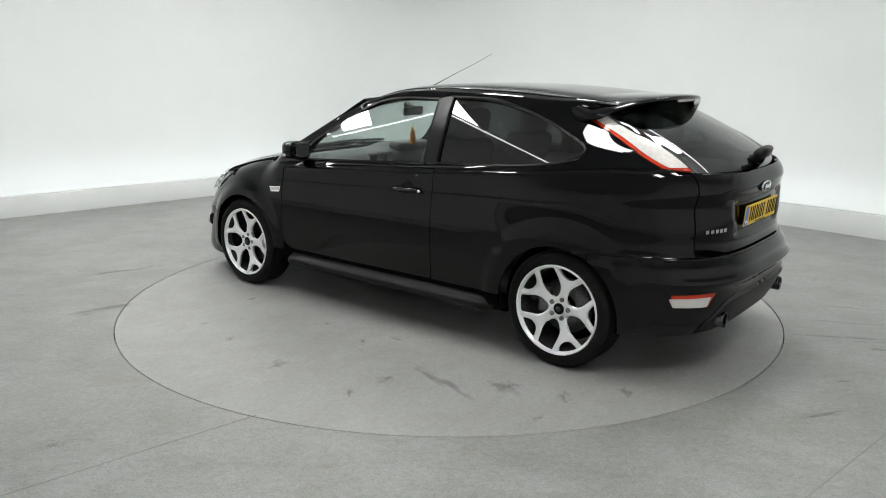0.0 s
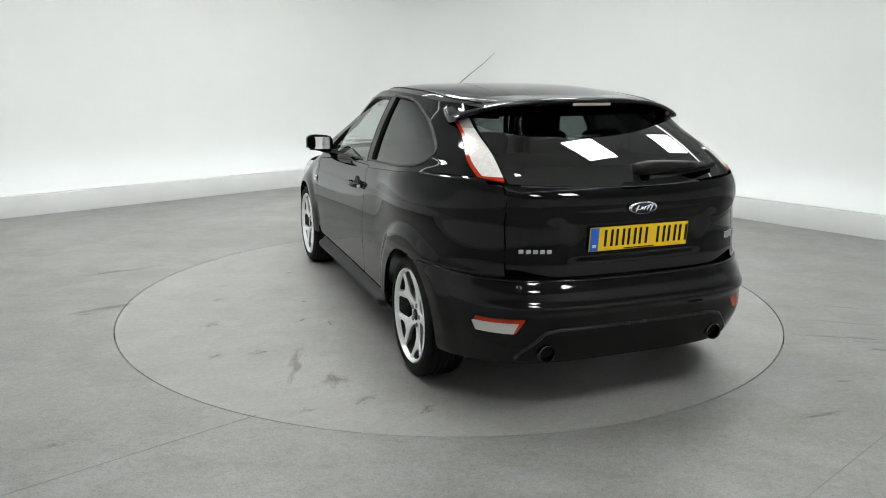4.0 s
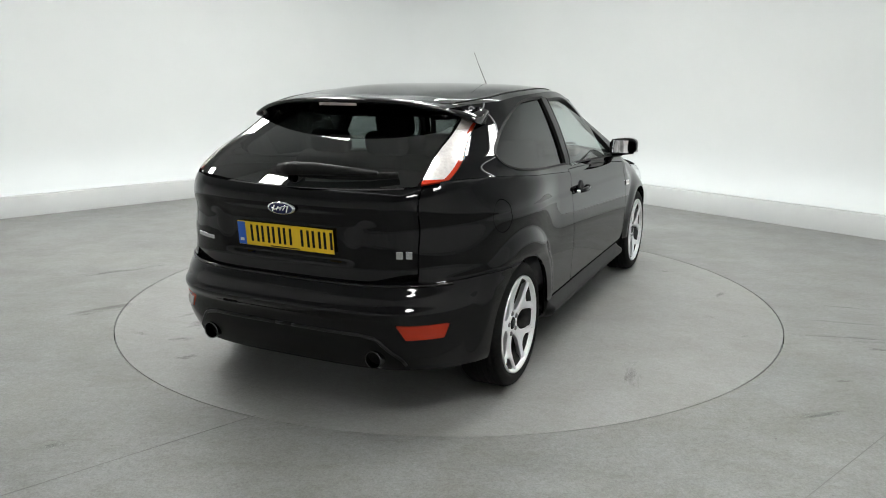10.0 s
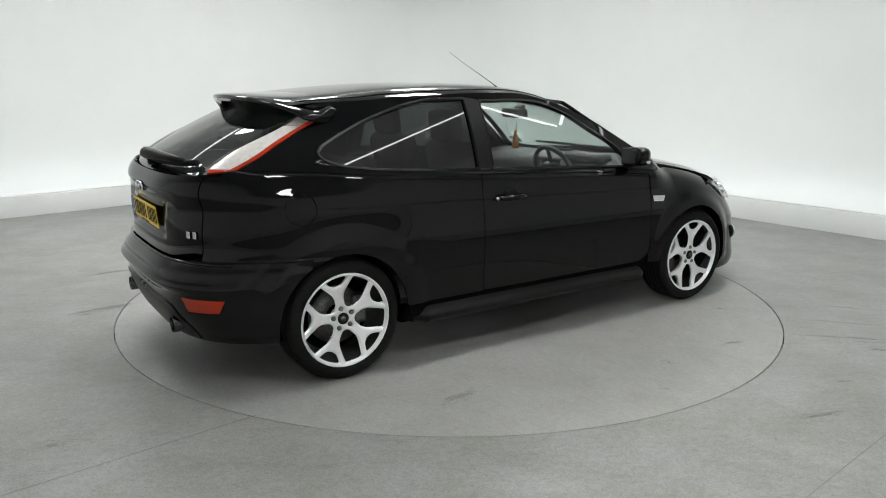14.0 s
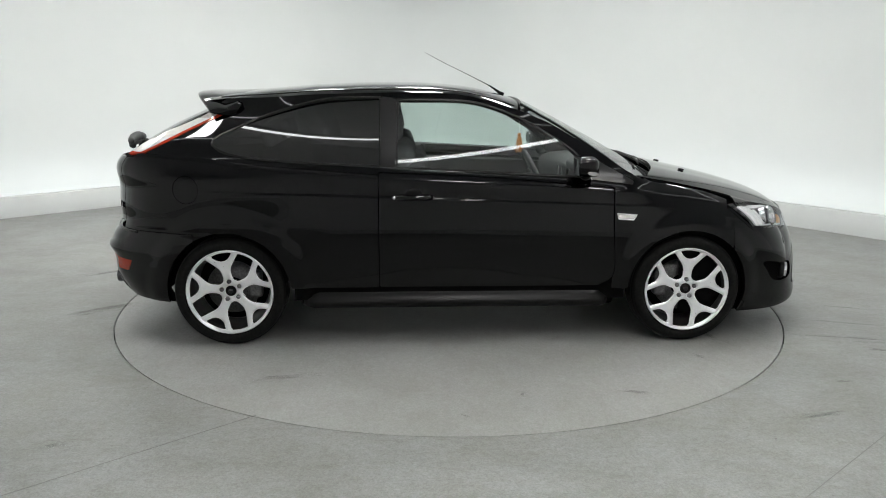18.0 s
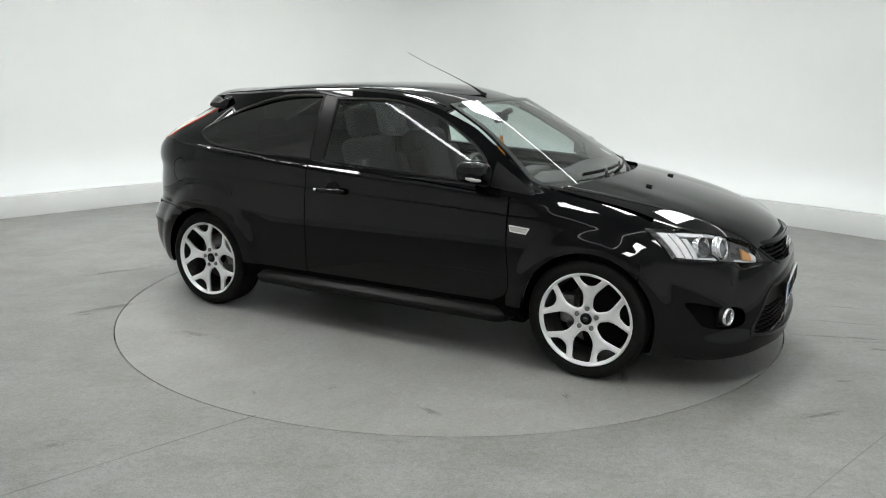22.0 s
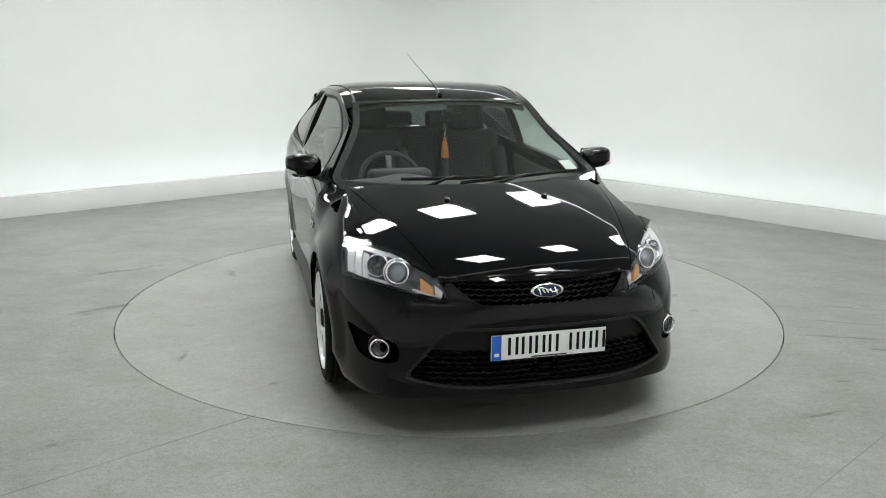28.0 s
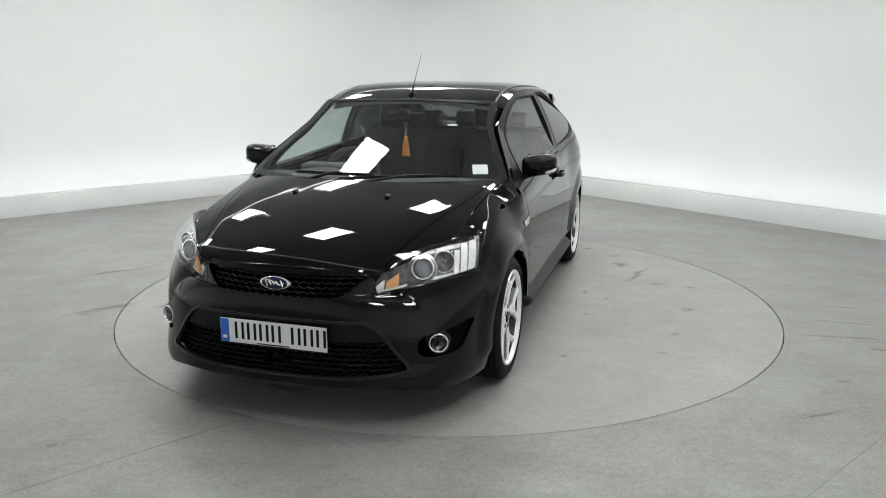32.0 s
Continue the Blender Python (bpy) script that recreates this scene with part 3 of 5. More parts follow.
def side_pane(poly, y0, z0, twist):
    u, z = np.meshgrid(np.linspace(-1.8, 0.8, 240), np.linspace(0.95, 1.45, 80))
    x, y, z = side(u, z)
    m = inside(poly, y, z) < 0
    terms = lambda a, b: [a * 0 + 1, a, b, a * a, b * b]
    c = even(x[m] - twist * (y[m] - y0) * (z[m] - z0), terms(y[m] - y0, z[m] - z0))
    return lambda y, z: (sum(k * t for k, t in zip(c, terms(y - y0, z - z0))) + twist * (y - y0) * (z - z0) - 0.12 * ((z - z0) ** 2 - 0.012), y, z)


def screen_pane():
    x, y = np.meshgrid(np.linspace(-0.7, 0.7, 120), np.linspace(0.4, 1.2, 80))
    terms = lambda x, b: [b * 0 + 1, b, b * b, x * x, x * x * b]
    z = top_z(x, y)
    m = (np.abs(x) < half_w(y, z)) & (y + 0.36 * x * x < 1.25)
    c = even(z[m], terms(x[m], y[m] - 0.8)) + np.array((-0.008, 0, 0, 0.045, 0))
    return lambda x, y: (x, y, sum(k * t for k, t in zip(c, terms(x, y - 0.8))) - 0.1 * x * x * (y - 0.72) - 0.035 * (y - 0.85))


def rear_pane(x, z):
    """The rear window bows evenly across and meets the corners at the tail lights."""
    ax = np.abs(x)
    h, n = half_w(np.full(np.shape(x), -1.7), z), N_R(z)
    corner = YR + (REAR(z) - YR) * (1 - np.clip(ax / h, 0, 0.98) ** n) ** (1 / n)
    b = z - 1.2
    bow = -1.808 + 1.897 * b + 2.0 * b * b + 0.29 * x * x
    k = step(0.555, 0.62, ax)
    return x, bow + (corner - bow) * k, z


def grid(a, b, d):
    return np.linspace(a, b, max(2, int(round((b - a) / d)) + 1))


def tail_grid(reach, b, d):
    """Steps along the side that stay even in length where the skin turns in behind YR."""
    n = int(round((reach + 0.25) / d)) + 1
    return np.concatenate([YR - reach * np.linspace(1, 0, n)[:-1] ** 2.1, grid(YR, b, d)])


def arch(y, z, r=0.352):
    return np.minimum(np.hypot(y - HUB_F, z - HUB_Z), np.hypot(y - HUB_R, z - HUB_Z)) - r


DOOR_GLASS = outline([(-0.365, 1.022), (-0.355, 1.395), (0.05, 1.385), (0.32, 1.305), (0.52, 1.200), (0.66, 1.105), (0.735, 1.01), (0.735, 0.965)], sharp=(0, 1, 6, 7))
REAR_GLASS = outline([(-0.455, 1.028), (-0.455, 1.410), (-0.75, 1.400), (-1.02, 1.335), (-1.25, 1.245), (-1.395, 1.165), (-1.29, 1.095), (-0.95, 1.055)], sharp=(0, 1))
PILLAR = outline([(-0.452, 1.025), (-0.452, 1.412), (-0.358, 1.398), (-0.368, 1.020)], sharp=(0, 1, 2, 3), fine=3)
SAIL = outline([(0.745, 0.955), (0.745, 1.085), (0.86, 1.02), (1.0, 0.945), (0.99, 0.925)], sharp=(0, 1, 3, 4), fine=4)
DOOR = outline([(-0.465, 0.345), (-0.465, 1.0), (0.2, 0.967), (0.87, 0.91), (0.872, 0.7), (0.885, 0.42), (0.80, 0.345), (0.2, 0.342)], sharp=(0, 1, 3, 6, 7))
REPEATER = outline([(0.885, 0.772), (1.005, 0.762), (0.985, 0.728), (0.895, 0.735)], sharp=(0, 1, 2, 3), fine=4)
FUEL = outline([(-1.535 + 0.075 * math.cos(k * math.pi / 8), 0.905 + 0.078 * math.sin(k * math.pi / 8)) for k in range(16)], fine=3)
GRILLE = outline([(0.370, 0.700), (0.400, 0.684), (0.305, 0.606), (0.2, 0.597), (-0.2, 0.597), (-0.305, 0.606), (-0.400, 0.684), (-0.370, 0.700)], sharp=(0, 7))
INTAKE = outline([(0.33, 0.503), (0.42, 0.494), (0.475, 0.455), (0.535, 0.375), (0.590, 0.300), (0.555, 0.278), (0.3, 0.254), (-0.3, 0.254), (-0.555, 0.278), (-0.590, 0.300), (-0.535, 0.375), (-0.475, 0.455), (-0.42, 0.494), (-0.33, 0.503)])
FOG = outline([(0.626, 0.352), (0.70, 0.328), (0.765, 0.342), (0.79, 0.405), (0.802, 0.462), (0.73, 0.442), (0.635, 0.424)])
REFLECT = outline([(0.552, 0.487), (0.744, 0.484), (0.728, 0.419), (0.594, 0.417)], sharp=(0, 1, 2, 3), fine=4)
REFLECT_IN = outline([(0.574, 0.473), (0.755, 0.470), (0.740, 0.415), (0.600, 0.412)], sharp=(0, 1, 2, 3), fine=4)
SKIRT = outline([(-0.585, 0.262), (-0.56, 0.325), (-0.47, 0.418), (-0.40, 0.432), (0.40, 0.432), (0.47, 0.418), (0.56, 0.325), (0.585, 0.262)], sharp=(0, 7))
LAMP_OUT = spl((1.06, -1.885), (1.09, -1.805), (1.2, -1.575), (1.30, -1.365), (1.36, -1.24))
LAMP_IN = spl((1.05, 0.608), (1.12, 0.600), (1.22, 0.588), (1.36, 0.568))
BUMPER_LINE = ((0.0, 0.716), (0.36, 0.714), (0.40, 0.706), (0.418, 0.690), (0.427, 0.65), (0.432, 0.611), (0.50, 0.6235), (0.61, 0.6435), (0.70, 0.660), (0.788, 0.672), (0.95, 0.672))
BUMPER_TOP = lambda x: np.interp(x, [p[0] for p in BUMPER_LINE], [p[1] for p in BUMPER_LINE])


def above(x, y, z, slack=0.0):
    """Over the roof and bonnet skin: above nought."""
    t = np.where(y > 1.06, hood_z(x, y), top_z(x, y))
    return z - t - slack


def lamp_top(s):
    """Upper edge of a headlight, from its outer corner (0) to its tip (1)."""
    s = np.maximum(s, 0)
    x = 0.786 - 0.360 * s ** 0.9
    y = 1.60 + 0.482 * s ** 0.9
    return x, y, 0.814 - 0.040 * s - 0.132 * s ** 5


def lamp_low(s):
    s = np.maximum(s, 0)
    x = 0.816 - 0.396 * s
    y = 1.756 + 0.337 * s ** 0.85
    return x, y, 0.668 - 0.060 * s


def headlamp(s, v):
    a, b = lamp_low(s), lamp_top(s)
    bulge = 0.020 * np.sin(math.pi * np.clip(v, 0, 1)) * (1 - 0.6 * s) + 0.012 * np.sin(math.pi * np.clip(s, 0, 1))
    k = (0.55, 0.75, 0.25)
    return tuple(p + (q - p) * v + n * bulge for p, q, n in zip(a, b, k))


def hexes(a, b, size, wall):
    """Bars of a honeycomb: below nought on a bar."""
    a, b = a / size, b / (size * 0.62)
    best = np.full(np.shape(a), 9.0)
    second = best.copy()
    for oa, ob in ((0, 0), (0.5, 0.8660254)):
        pa = a - oa - np.round(a - oa)
        pb = (b - ob) / 1.7320508
        pb = (pb - np.round(pb)) * 1.7320508
        d = np.hypot(pa, pb)
        second = np.minimum(second, np.maximum(best, d))
        best = np.minimum(best, d)
    return (second - best) * size - wall


def build_wheel(car, hub_y, right, roll, mid, face):
    s = 1 if right else -1
    wheel = new("wheel")
    wheel.parent = car
    wheel.location = (0, hub_y, HUB_Z)
    o, i = mid + 0.112, mid - 0.112
    prof = [(i + 0.01, 0.236), (i, 0.250), (i - 0.004, 0.275), (i + 0.012, 0.300), (i + 0.035, 0.314)]
    for k in range(5):
        a = i + 0.045 + k * 0.030
        prof += [(a, 0.3180), (a + 0.022, 0.3182), (a + 0.023, 0.311), (a + 0.028, 0.311)]
    prof += [(o - 0.032, 0.3165), (o - 0.012, 0.305), (o, 0.288), (o + 0.003, 0.272), (o - 0.001, 0.258), (o - 0.008, 0.2475), (o - 0.022, 0.240)]
    part("tyre", revolve("tyre", [(s * a, r) for a, r in prof], M_RUBBER, "x", 96), wheel, "low-profile black rubber tyre")
    rimp = [(o - 0.012, 0.2480), (o - 0.003, 0.2470), (o + 0.001, 0.2425), (o - 0.003, 0.2365), (o - 0.022, 0.231)]
    part("rim", revolve("rim", [(s * a, r) for a, r in rimp], M_ALLOY, "x", 96), wheel, "bright silver alloy rim")
    part("barrel", revolve("barrel", [(s * a, r) for a, r in ((o - 0.022, 0.2315), (o - 0.05, 0.225), (i + 0.03, 0.214), (i + 0.01, 0.232))], M_BARREL, "x", 64), wheel, "dark inner barrel")

    def star(x, p, q):
        r = np.hypot(p, q)
        d = r - 0.066
        rim = np.abs(r - 0.237) - 0.008
        for k in range(5):
            w = radians(90 + roll + 72 * k)
            c, n = math.cos(w), math.sin(w)
            a, b = p * c + q * n, np.abs(-p * n + q * c)
            stem = np.maximum(b - 0.0265, np.maximum(a - 0.150, -a))
            # one prong of the fork
            e, f = np.array((0.136, 0.009)), np.array((0.214, 0.077))
            g = f - e
            t = np.clip(((a - e[0]) * g[0] + (b - e[1]) * g[1]) / (g @ g), 0, 1)
            prong = np.hypot(a - e[0] - t * g[0], b - e[1] - t * g[1]) - (0.0180 - 0.0020 * t)
            web = np.maximum.reduce([a - 0.180, b - 0.012 - (a - 0.120) * 0.62, 0.10 - a])
            for m in (stem, prong, web):
                h = np.clip(0.5 + 0.5 * (m - d) / 0.018, 0, 1)
                d = m + (d - m) * h - 0.018 * h * (1 - h)
        h = np.clip(0.5 + 0.5 * (rim - d) / 0.008, 0, 1)
        return np.maximum(rim + (d - rim) * h - 0.008 * h * (1 - h), r - 0.243)

    def dish(p, q):
        r = np.hypot(p, q)
        x = face + (o - 0.012 - face) * np.clip((r - 0.055) / 0.180, 0, 1.1) ** 1.6
        soft = 1 - np.clip(-star(0, p, q) / 0.013, 0, 1)
        for k in range(5):
            w = radians(90 + roll + 72 * k)
            x = x - 0.010 * step(0.0175, 0.0135, np.hypot(p - 0.054 * math.cos(w), q - 0.054 * math.sin(w)))
        return s * (x - 0.008 * soft * soft - 0.005 * step(0.036, 0.031, r)), p, q

    g = grid(-0.245, 0.245, 0.0036)
    sp = panel("spokes", dish, g, g, star, M_ALLOY, 0.034 if right else -0.034)
    if not right:
        sp.flip_normals()
    part("spokes", sp, wheel, "silver five-fork alloy spokes")
    cap = part("hub_cap", revolve("hub_cap", [(s * (face + 0.004), 0.0), (s * (face + 0.003), 0.026), (s * (face + 0.0), 0.0305), (s * (face - 0.012), 0.031)], M_INK, "x", 32), wheel, "black hub cap with a dark chrome centre")
    part("oval", revolve("oval", [(s * (face + 0.0060), 0.0), (s * (face + 0.0055), 0.014), (s * (face + 0.0035), 0.015)], M_DARKCHROME, "x", 24), cap)
    for k in range(5):
        w = radians(90 + roll + 72 * k)
        part("wheel_nut", revolve("wheel_nut", [(s * (face + 0.004), 0.0), (s * (face + 0.004), 0.009), (s * (face - 0.001), 0.0125), (s * (face - 0.014), 0.0125)], M_NUT, "x", 12, (0, 0.054 * math.cos(w), 0.054 * math.sin(w))), wheel)
    part("brake_disc", revolve("brake_disc", [(s * (mid - 0.005), 0.06), (s * (mid - 0.005), 0.152), (s * (mid - 0.03), 0.152), (s * (mid - 0.03), 0.06)], M_STEEL, "x", 64), wheel, "worn steel brake disc")
    part("brake_caliper", box("brake_caliper", (0.07, 0.085, 0.16), (s * (mid - 0.012), 0.125 * (-1 if hub_y > 0 else 1), 0.02), M_STEEL, 0.02), wheel)
    part("wheel_back", revolve("wheel_back", [(s * (mid - 0.05), 0.0), (s * (mid - 0.05), 0.2)], M_SHELL, "x", 48), wheel)
    return wheel


def plate(name, back, y, z, w, lean, car, label, flip):
    """A number plate with a blue end band and plain dark bars where its characters stand."""
    top = new(name)
    top.parent = car
    tagged(top, label)
    part("backing", box("backing", (0.52, 0.006, 0.111), (0, 0, 0), back, 0.002), top)
    k = -1
    part("band", box("band", (0.042, 0.004, 0.107), (k * 0.2365, -0.0032 * 1, 0), M_BLUE, 0.001), top, "blue end band with a small mark")
    part("mark", box("mark", (0.02, 0.003, 0.014), (k * 0.2365, -0.0052, -0.030), M_PAPER, 0.0005), top)
    for n in range(7):
        px = 0.163 - n * 0.0605 - (0.034 if n > 3 else 0)
        for d in (-0.0165, 0.0165):
            part("bar", box("bar", (0.0125, 0.003, 0.078), (k * px + d, -0.0035, 0.004), M_INK, 0.001), top)
    part("maker_line", box("maker_line", (0.16, 0.002, 0.005), (0, -0.0034, -0.049), M_INK, 0.0005), top)
    top.matrix_basis = pose(0, y, z, lean, 0, 0 if not flip else 180)
    return top


def oval(name, parent, at, w, h, rx, face_back):
    """The oval badge: chrome rim, dark blue field and a pale stroke."""
    k = -1 if face_back else 1
    top = new(name)
    top.parent = parent
    for nm, a, d, m in (("rim", 1.0, 0.006, M_CHROME), ("field", 0.86, 0.0085, M_BADGEBLUE)):
        me = revolve(nm, [(k * d, 0.0), (k * d, 0.88 * a), (k * (d - 0.002), 0.97 * a), (0, a)], m, "y", 48)
        for q in me.vertices:
            q.co.x *= w / 2
            q.co.z *= h / 2
        part(nm, me, top)
    part("stroke", tube("stroke", [(w * 0.30 * math.cos(radians(a)), k * 0.009, h * (0.06 + 0.16 * math.sin(radians(2.0 * a)))) for a in range(0, 181, 12)], h * 0.055, M_CHROME, 6), top)
    for n, (sx, tall) in enumerate(((-0.24, 0.46), (-0.10, 0.26), (0.02, 0.26), (0.13, 0.26), (0.25, 0.50))):
        part("stroke", tube("stroke", [(w * (sx - 0.035), k * 0.0088, -h * tall * 0.5), (w * sx, k * 0.0095, 0.0), (w * (sx + 0.045), k * 0.0088, h * tall * 0.5)], h * 0.05, M_PAPER, 6), top)
    top.matrix_basis = pose(*at, rx, 0, 0)
    return tagged(top, "oval blue badge with a chrome rim")


def build_body(car):
    for mir in (False, True):
        s = -1 if mir else 1
        door = part("door", panel("door", side, grid(-0.5, 0.92, 0.012), grid(0.32, 1.03, 0.008), lambda x, y, z: inside(DOOR, y, z) + 0.0022, M_PAINT, 0.012, mirror=mir), car)
        wy = -0.265
        wx = float(half_w(np.array(wy), np.array(0.862)))
        part("handle_cup", revolve("handle_cup", [(s * (wx + 0.0015), 0.0), (s * (wx + 0.002), 0.035), (s * (wx + 0.004), 0.046), (s * (wx + 0.000), 0.052)], M_TRIM, "x", 32, (0, wy, 0.862)), door)
        hp = [(s * (wx + dx), wy + dy, 0.864) for dy, dx in ((-0.105, 0.006), (-0.09, 0.026), (-0.05, 0.036), (0.0, 0.038), (0.05, 0.035), (0.085, 0.024), (0.10, 0.006))]
        part("handle", tube("handle", hp, 0.0135, M_PAINT, 12, [0.012, 0.0145, 0.0155, 0.0155, 0.0150, 0.0135, 0.011]), door, "gloss black pull handle")
        part("lock", revolve("lock", [(s * (wx + 0.030), 0.0), (s * (wx + 0.029), 0.009), (s * (wx + 0.01), 0.010)], M_CHROME, "x", 20, (0, wy - 0.112, 0.862)), door, "small chrome door lock")
        part("door_card", panel("door_card", side, grid(-0.45, 0.85, 0.05), grid(0.36, 1.0, 0.04), lambda x, y, z: inside(DOOR, y, z) + 0.02, M_CABIN, 0.02, -0.07, mirror=mir), door)
        cut = lambda x, y, z: np.minimum.reduce([inside(DOOR_GLASS, y, z), inside(REAR_GLASS, y, z), inside(PILLAR, y, z) - 0.001, inside(SAIL, y, z)])
        part("body_side", panel("body_side", side, tail_grid(0.6, 1.32, 0.010), grid(0.88, 1.47, 0.008),
             lambda x, y, z: np.maximum.reduce([above(x, y, z, 0.002), 0.001 - cut(x, y, z), 0.0022 - inside(DOOR, y, z), BELT(y) - 0.028 - z, np.minimum(LAMP_OUT(z) + 0.004 - y, 1.352 - z), 0.44 - x, y - 1.0]), M_PAINT, 0.03, mirror=mir), car, "black roof rail and pillars")
        quarter = part("quarter_panel", panel("quarter_panel", side, tail_grid(0.62, -0.44, 0.010), grid(0.2, 1.14, 0.008),
             lambda x, y, z: np.maximum.reduce([-arch(y, z), 0.0022 - inside(DOOR, y, z), z - BELT(y) + 0.030, y + 0.4672, np.minimum(0.659 - z, -1.5 - y), 0.618 - x, z - 1.068 - np.clip(y + 1.86, 0, 1),
                                               0.345 - z, -(inside(FUEL, y, z) + (1 if mir else 0.0))]), M_PAINT, 0.012, mirror=mir), car)
        if not mir:
            part("fuel_flap", panel("fuel_flap", side, tail_grid(0.45, -1.24, 0.007), grid(0.8, 1.02, 0.006), lambda x, y, z: inside(FUEL, y, z) + 0.003, M_PAINT, 0.01, -0.001), quarter, "round black fuel flap")
        wing = part("wing", panel("wing", side, grid(0.84, YF + 0.62, 0.010), grid(0.2, 0.99, 0.006),
             lambda x, y, z: np.maximum.reduce([-arch(y, z), 0.0022 - inside(DOOR, y, z), above(x, y, z, -0.003), 0.8765 - y, np.minimum(0.672 - z, y - 1.58), 0.33 - z, -inside(SAIL, y, z) + 0.001,
                                               np.minimum.reduce([(y - 1.60) - (0.814 - z) * 1.04, z - 0.664, 0.808 - 0.04 * np.clip((y - 1.60) / 0.482, 0, 1) ** 1.1 - z])]), M_PAINT, 0.012, mirror=mir), car)
        rep = part("side_repeater", panel("side_repeater", side, grid(0.87, 1.02, 0.005), grid(0.71, 0.79, 0.004), lambda x, y, z: inside(REPEATER, y, z), M_CHROME, 0.008, 0.006, mirror=mir), wing, "clear side indicator in a chrome surround")
        part("lens", panel("lens", side, grid(0.87, 1.02, 0.005), grid(0.71, 0.79, 0.004), lambda x, y, z: inside(REPEATER, y, z) + 0.007, M_CLEARLENS, 0.002, 0.008, mirror=mir), rep)
        part("side_window", panel("side_window", side_pane(DOOR_GLASS, 0.1, 1.15, -0.14), grid(-0.45, 0.8, 0.02), grid(0.95, 1.43, 0.015), lambda x, y, z: inside(DOOR_GLASS, y, z) - 0.004, M_GLASS, 0.003, -0.013, mirror=mir), car, "lightly tinted door window").visible_shadow = False
        part("quarter_window", panel("quarter_window", side_pane(REAR_GLASS, -0.9, 1.2, 0.28), grid(-1.5, -0.4, 0.02), grid(1.0, 1.45, 0.015), lambda x, y, z: inside(REAR_GLASS, y, z) - 0.004, M_DARKGLASS, 0.003, -0.013, mirror=mir), car, "dark privacy-tinted rear side window").visible_shadow = False
        for nm, poly, ga, gb in (("window_seal", DOOR_GLASS, grid(-0.45, 0.8, 0.008), (0.94, 1.43)), ("window_seal", REAR_GLASS, tail_grid(0.25, -0.42, 0.006), (1.0, 1.45))):
            part(nm, panel(nm, side, ga, grid(*gb, 0.006), lambda x, y, z: np.abs(inside(poly, y, z) + 0.002) - 0.005, M_TRIM, 0.026, 0.003, mirror=mir), car, "black rubber window seal")
        part("pillar_trim", panel("pillar_trim", side, grid(-0.5, -0.3, 0.01), grid(1.0, 1.43, 0.01), lambda x, y, z: inside(PILLAR, y, z) + 0.002, M_PILLAR, 0.01, 0.001, mirror=mir), car, "satin black trim on the door pillar")
        part("mirror_sail", panel("mirror_sail", side, grid(0.72, 1.02, 0.01), grid(0.9, 1.1, 0.008), lambda x, y, z: inside(SAIL, y, z) + 0.002, M_PILLAR, 0.01, 0.0, mirror=mir), car, "black plastic corner trim behind the mirror")
        # inner skin that closes the gaps
        part("inner_skin", panel("inner_skin", side, grid(YR - 0.88, YF + 0.88, 0.03), grid(0.26, 1.10, 0.02),
             lambda x, y, z: np.maximum.reduce([-arch(y, z, 0.37), z - BELT(y) + 0.04, above(x, y, z, -0.03), np.where(y > 1.55, z - 0.58, -1), np.where(y > 2.0, 1, -1), np.where(y < -1.95, 1, -1)]), M_SHELL, 0.01, -0.022, mirror=mir), car)
        # side skirt
        yy = grid(-0.905, 0.865, 0.03)
        sect = [(-0.03, 0.345), (-0.022, 0.322), (-0.010, 0.300), (0.008, 0.284), (0.026, 0.273), (0.031, 0.263), (0.027, 0.243), (0.015, 0.230), (0.000, 0.221), (-0.10, 0.210)]
        vs = [(s * (float(W_PLAN(a)) + dx - 0.012 - 0.055 * (step(-0.84, -0.905, a) + step(0.82, 0.865, a))), a, dz) for a in yy for dx, dz in sect]
        ns = len(sect)
        fs = [(k * ns + n, k * ns + n + 1, (k + 1) * ns + n + 1, (k + 1) * ns + n) for k in range(len(yy) - 1) for n in range(ns - 1)]
        fs += [tuple(range(ns)), tuple(range((len(yy) - 1) * ns, len(yy) * ns))]
        if mir:
            fs = [tuple(reversed(f)) for f in fs]
        part("side_skirt", mesh("side_skirt", vs, [tuple(reversed(f)) for f in fs], M_TRIM), car, "black side skirt under the door")
        # wheel arch liners
        for hub in (HUB_F, HUB_R):
            vs, fs = [], []
            for k in range(29):
                a = radians(180 * k / 28)
                vs += [(s * 0.55, hub + 0.362 * math.cos(a), HUB_Z + 0.362 * math.sin(a)), (s * (0.79 if hub < 0 else 0.83), hub + 0.362 * math.cos(a), HUB_Z + 0.362 * math.sin(a))]
            for k in range(28):
                fs.append((2 * k, 2 * k + 1, 2 * k + 3, 2 * k + 2))
            part("arch_liner", mesh("arch_liner", vs, fs, M_SHELL), car)
    part("roof", panel("roof", roof, grid(-0.75, 0.75, 0.015), grid(-1.48, 0.44, 0.015), lambda x, y, z: np.maximum.reduce([np.abs(x) - half_w(y, z) + 0.001, y - 0.395 + 0.1 * x * x]), M_PAINT), car)
    for s in (1, -1):
        pts = []
        for y in grid(-1.38, 0.33, 0.045):
            lo, hi = 0.3, 0.75
            for _ in range(30):
                m = (lo + hi) / 2
                if m < float(half_w(np.array(y), top_z(np.array(m), np.array(y)))) - 0.055:
                    lo = m
                else:
                    hi = m
            pts.append((s * lo, y, float(top_z(np.array(lo), np.array(y))) + 0.0005))
        part("roof_channel", tube("roof_channel", pts, 0.009, M_TRIM, 8, None, 0.35), car, "black strip along the roof edge")
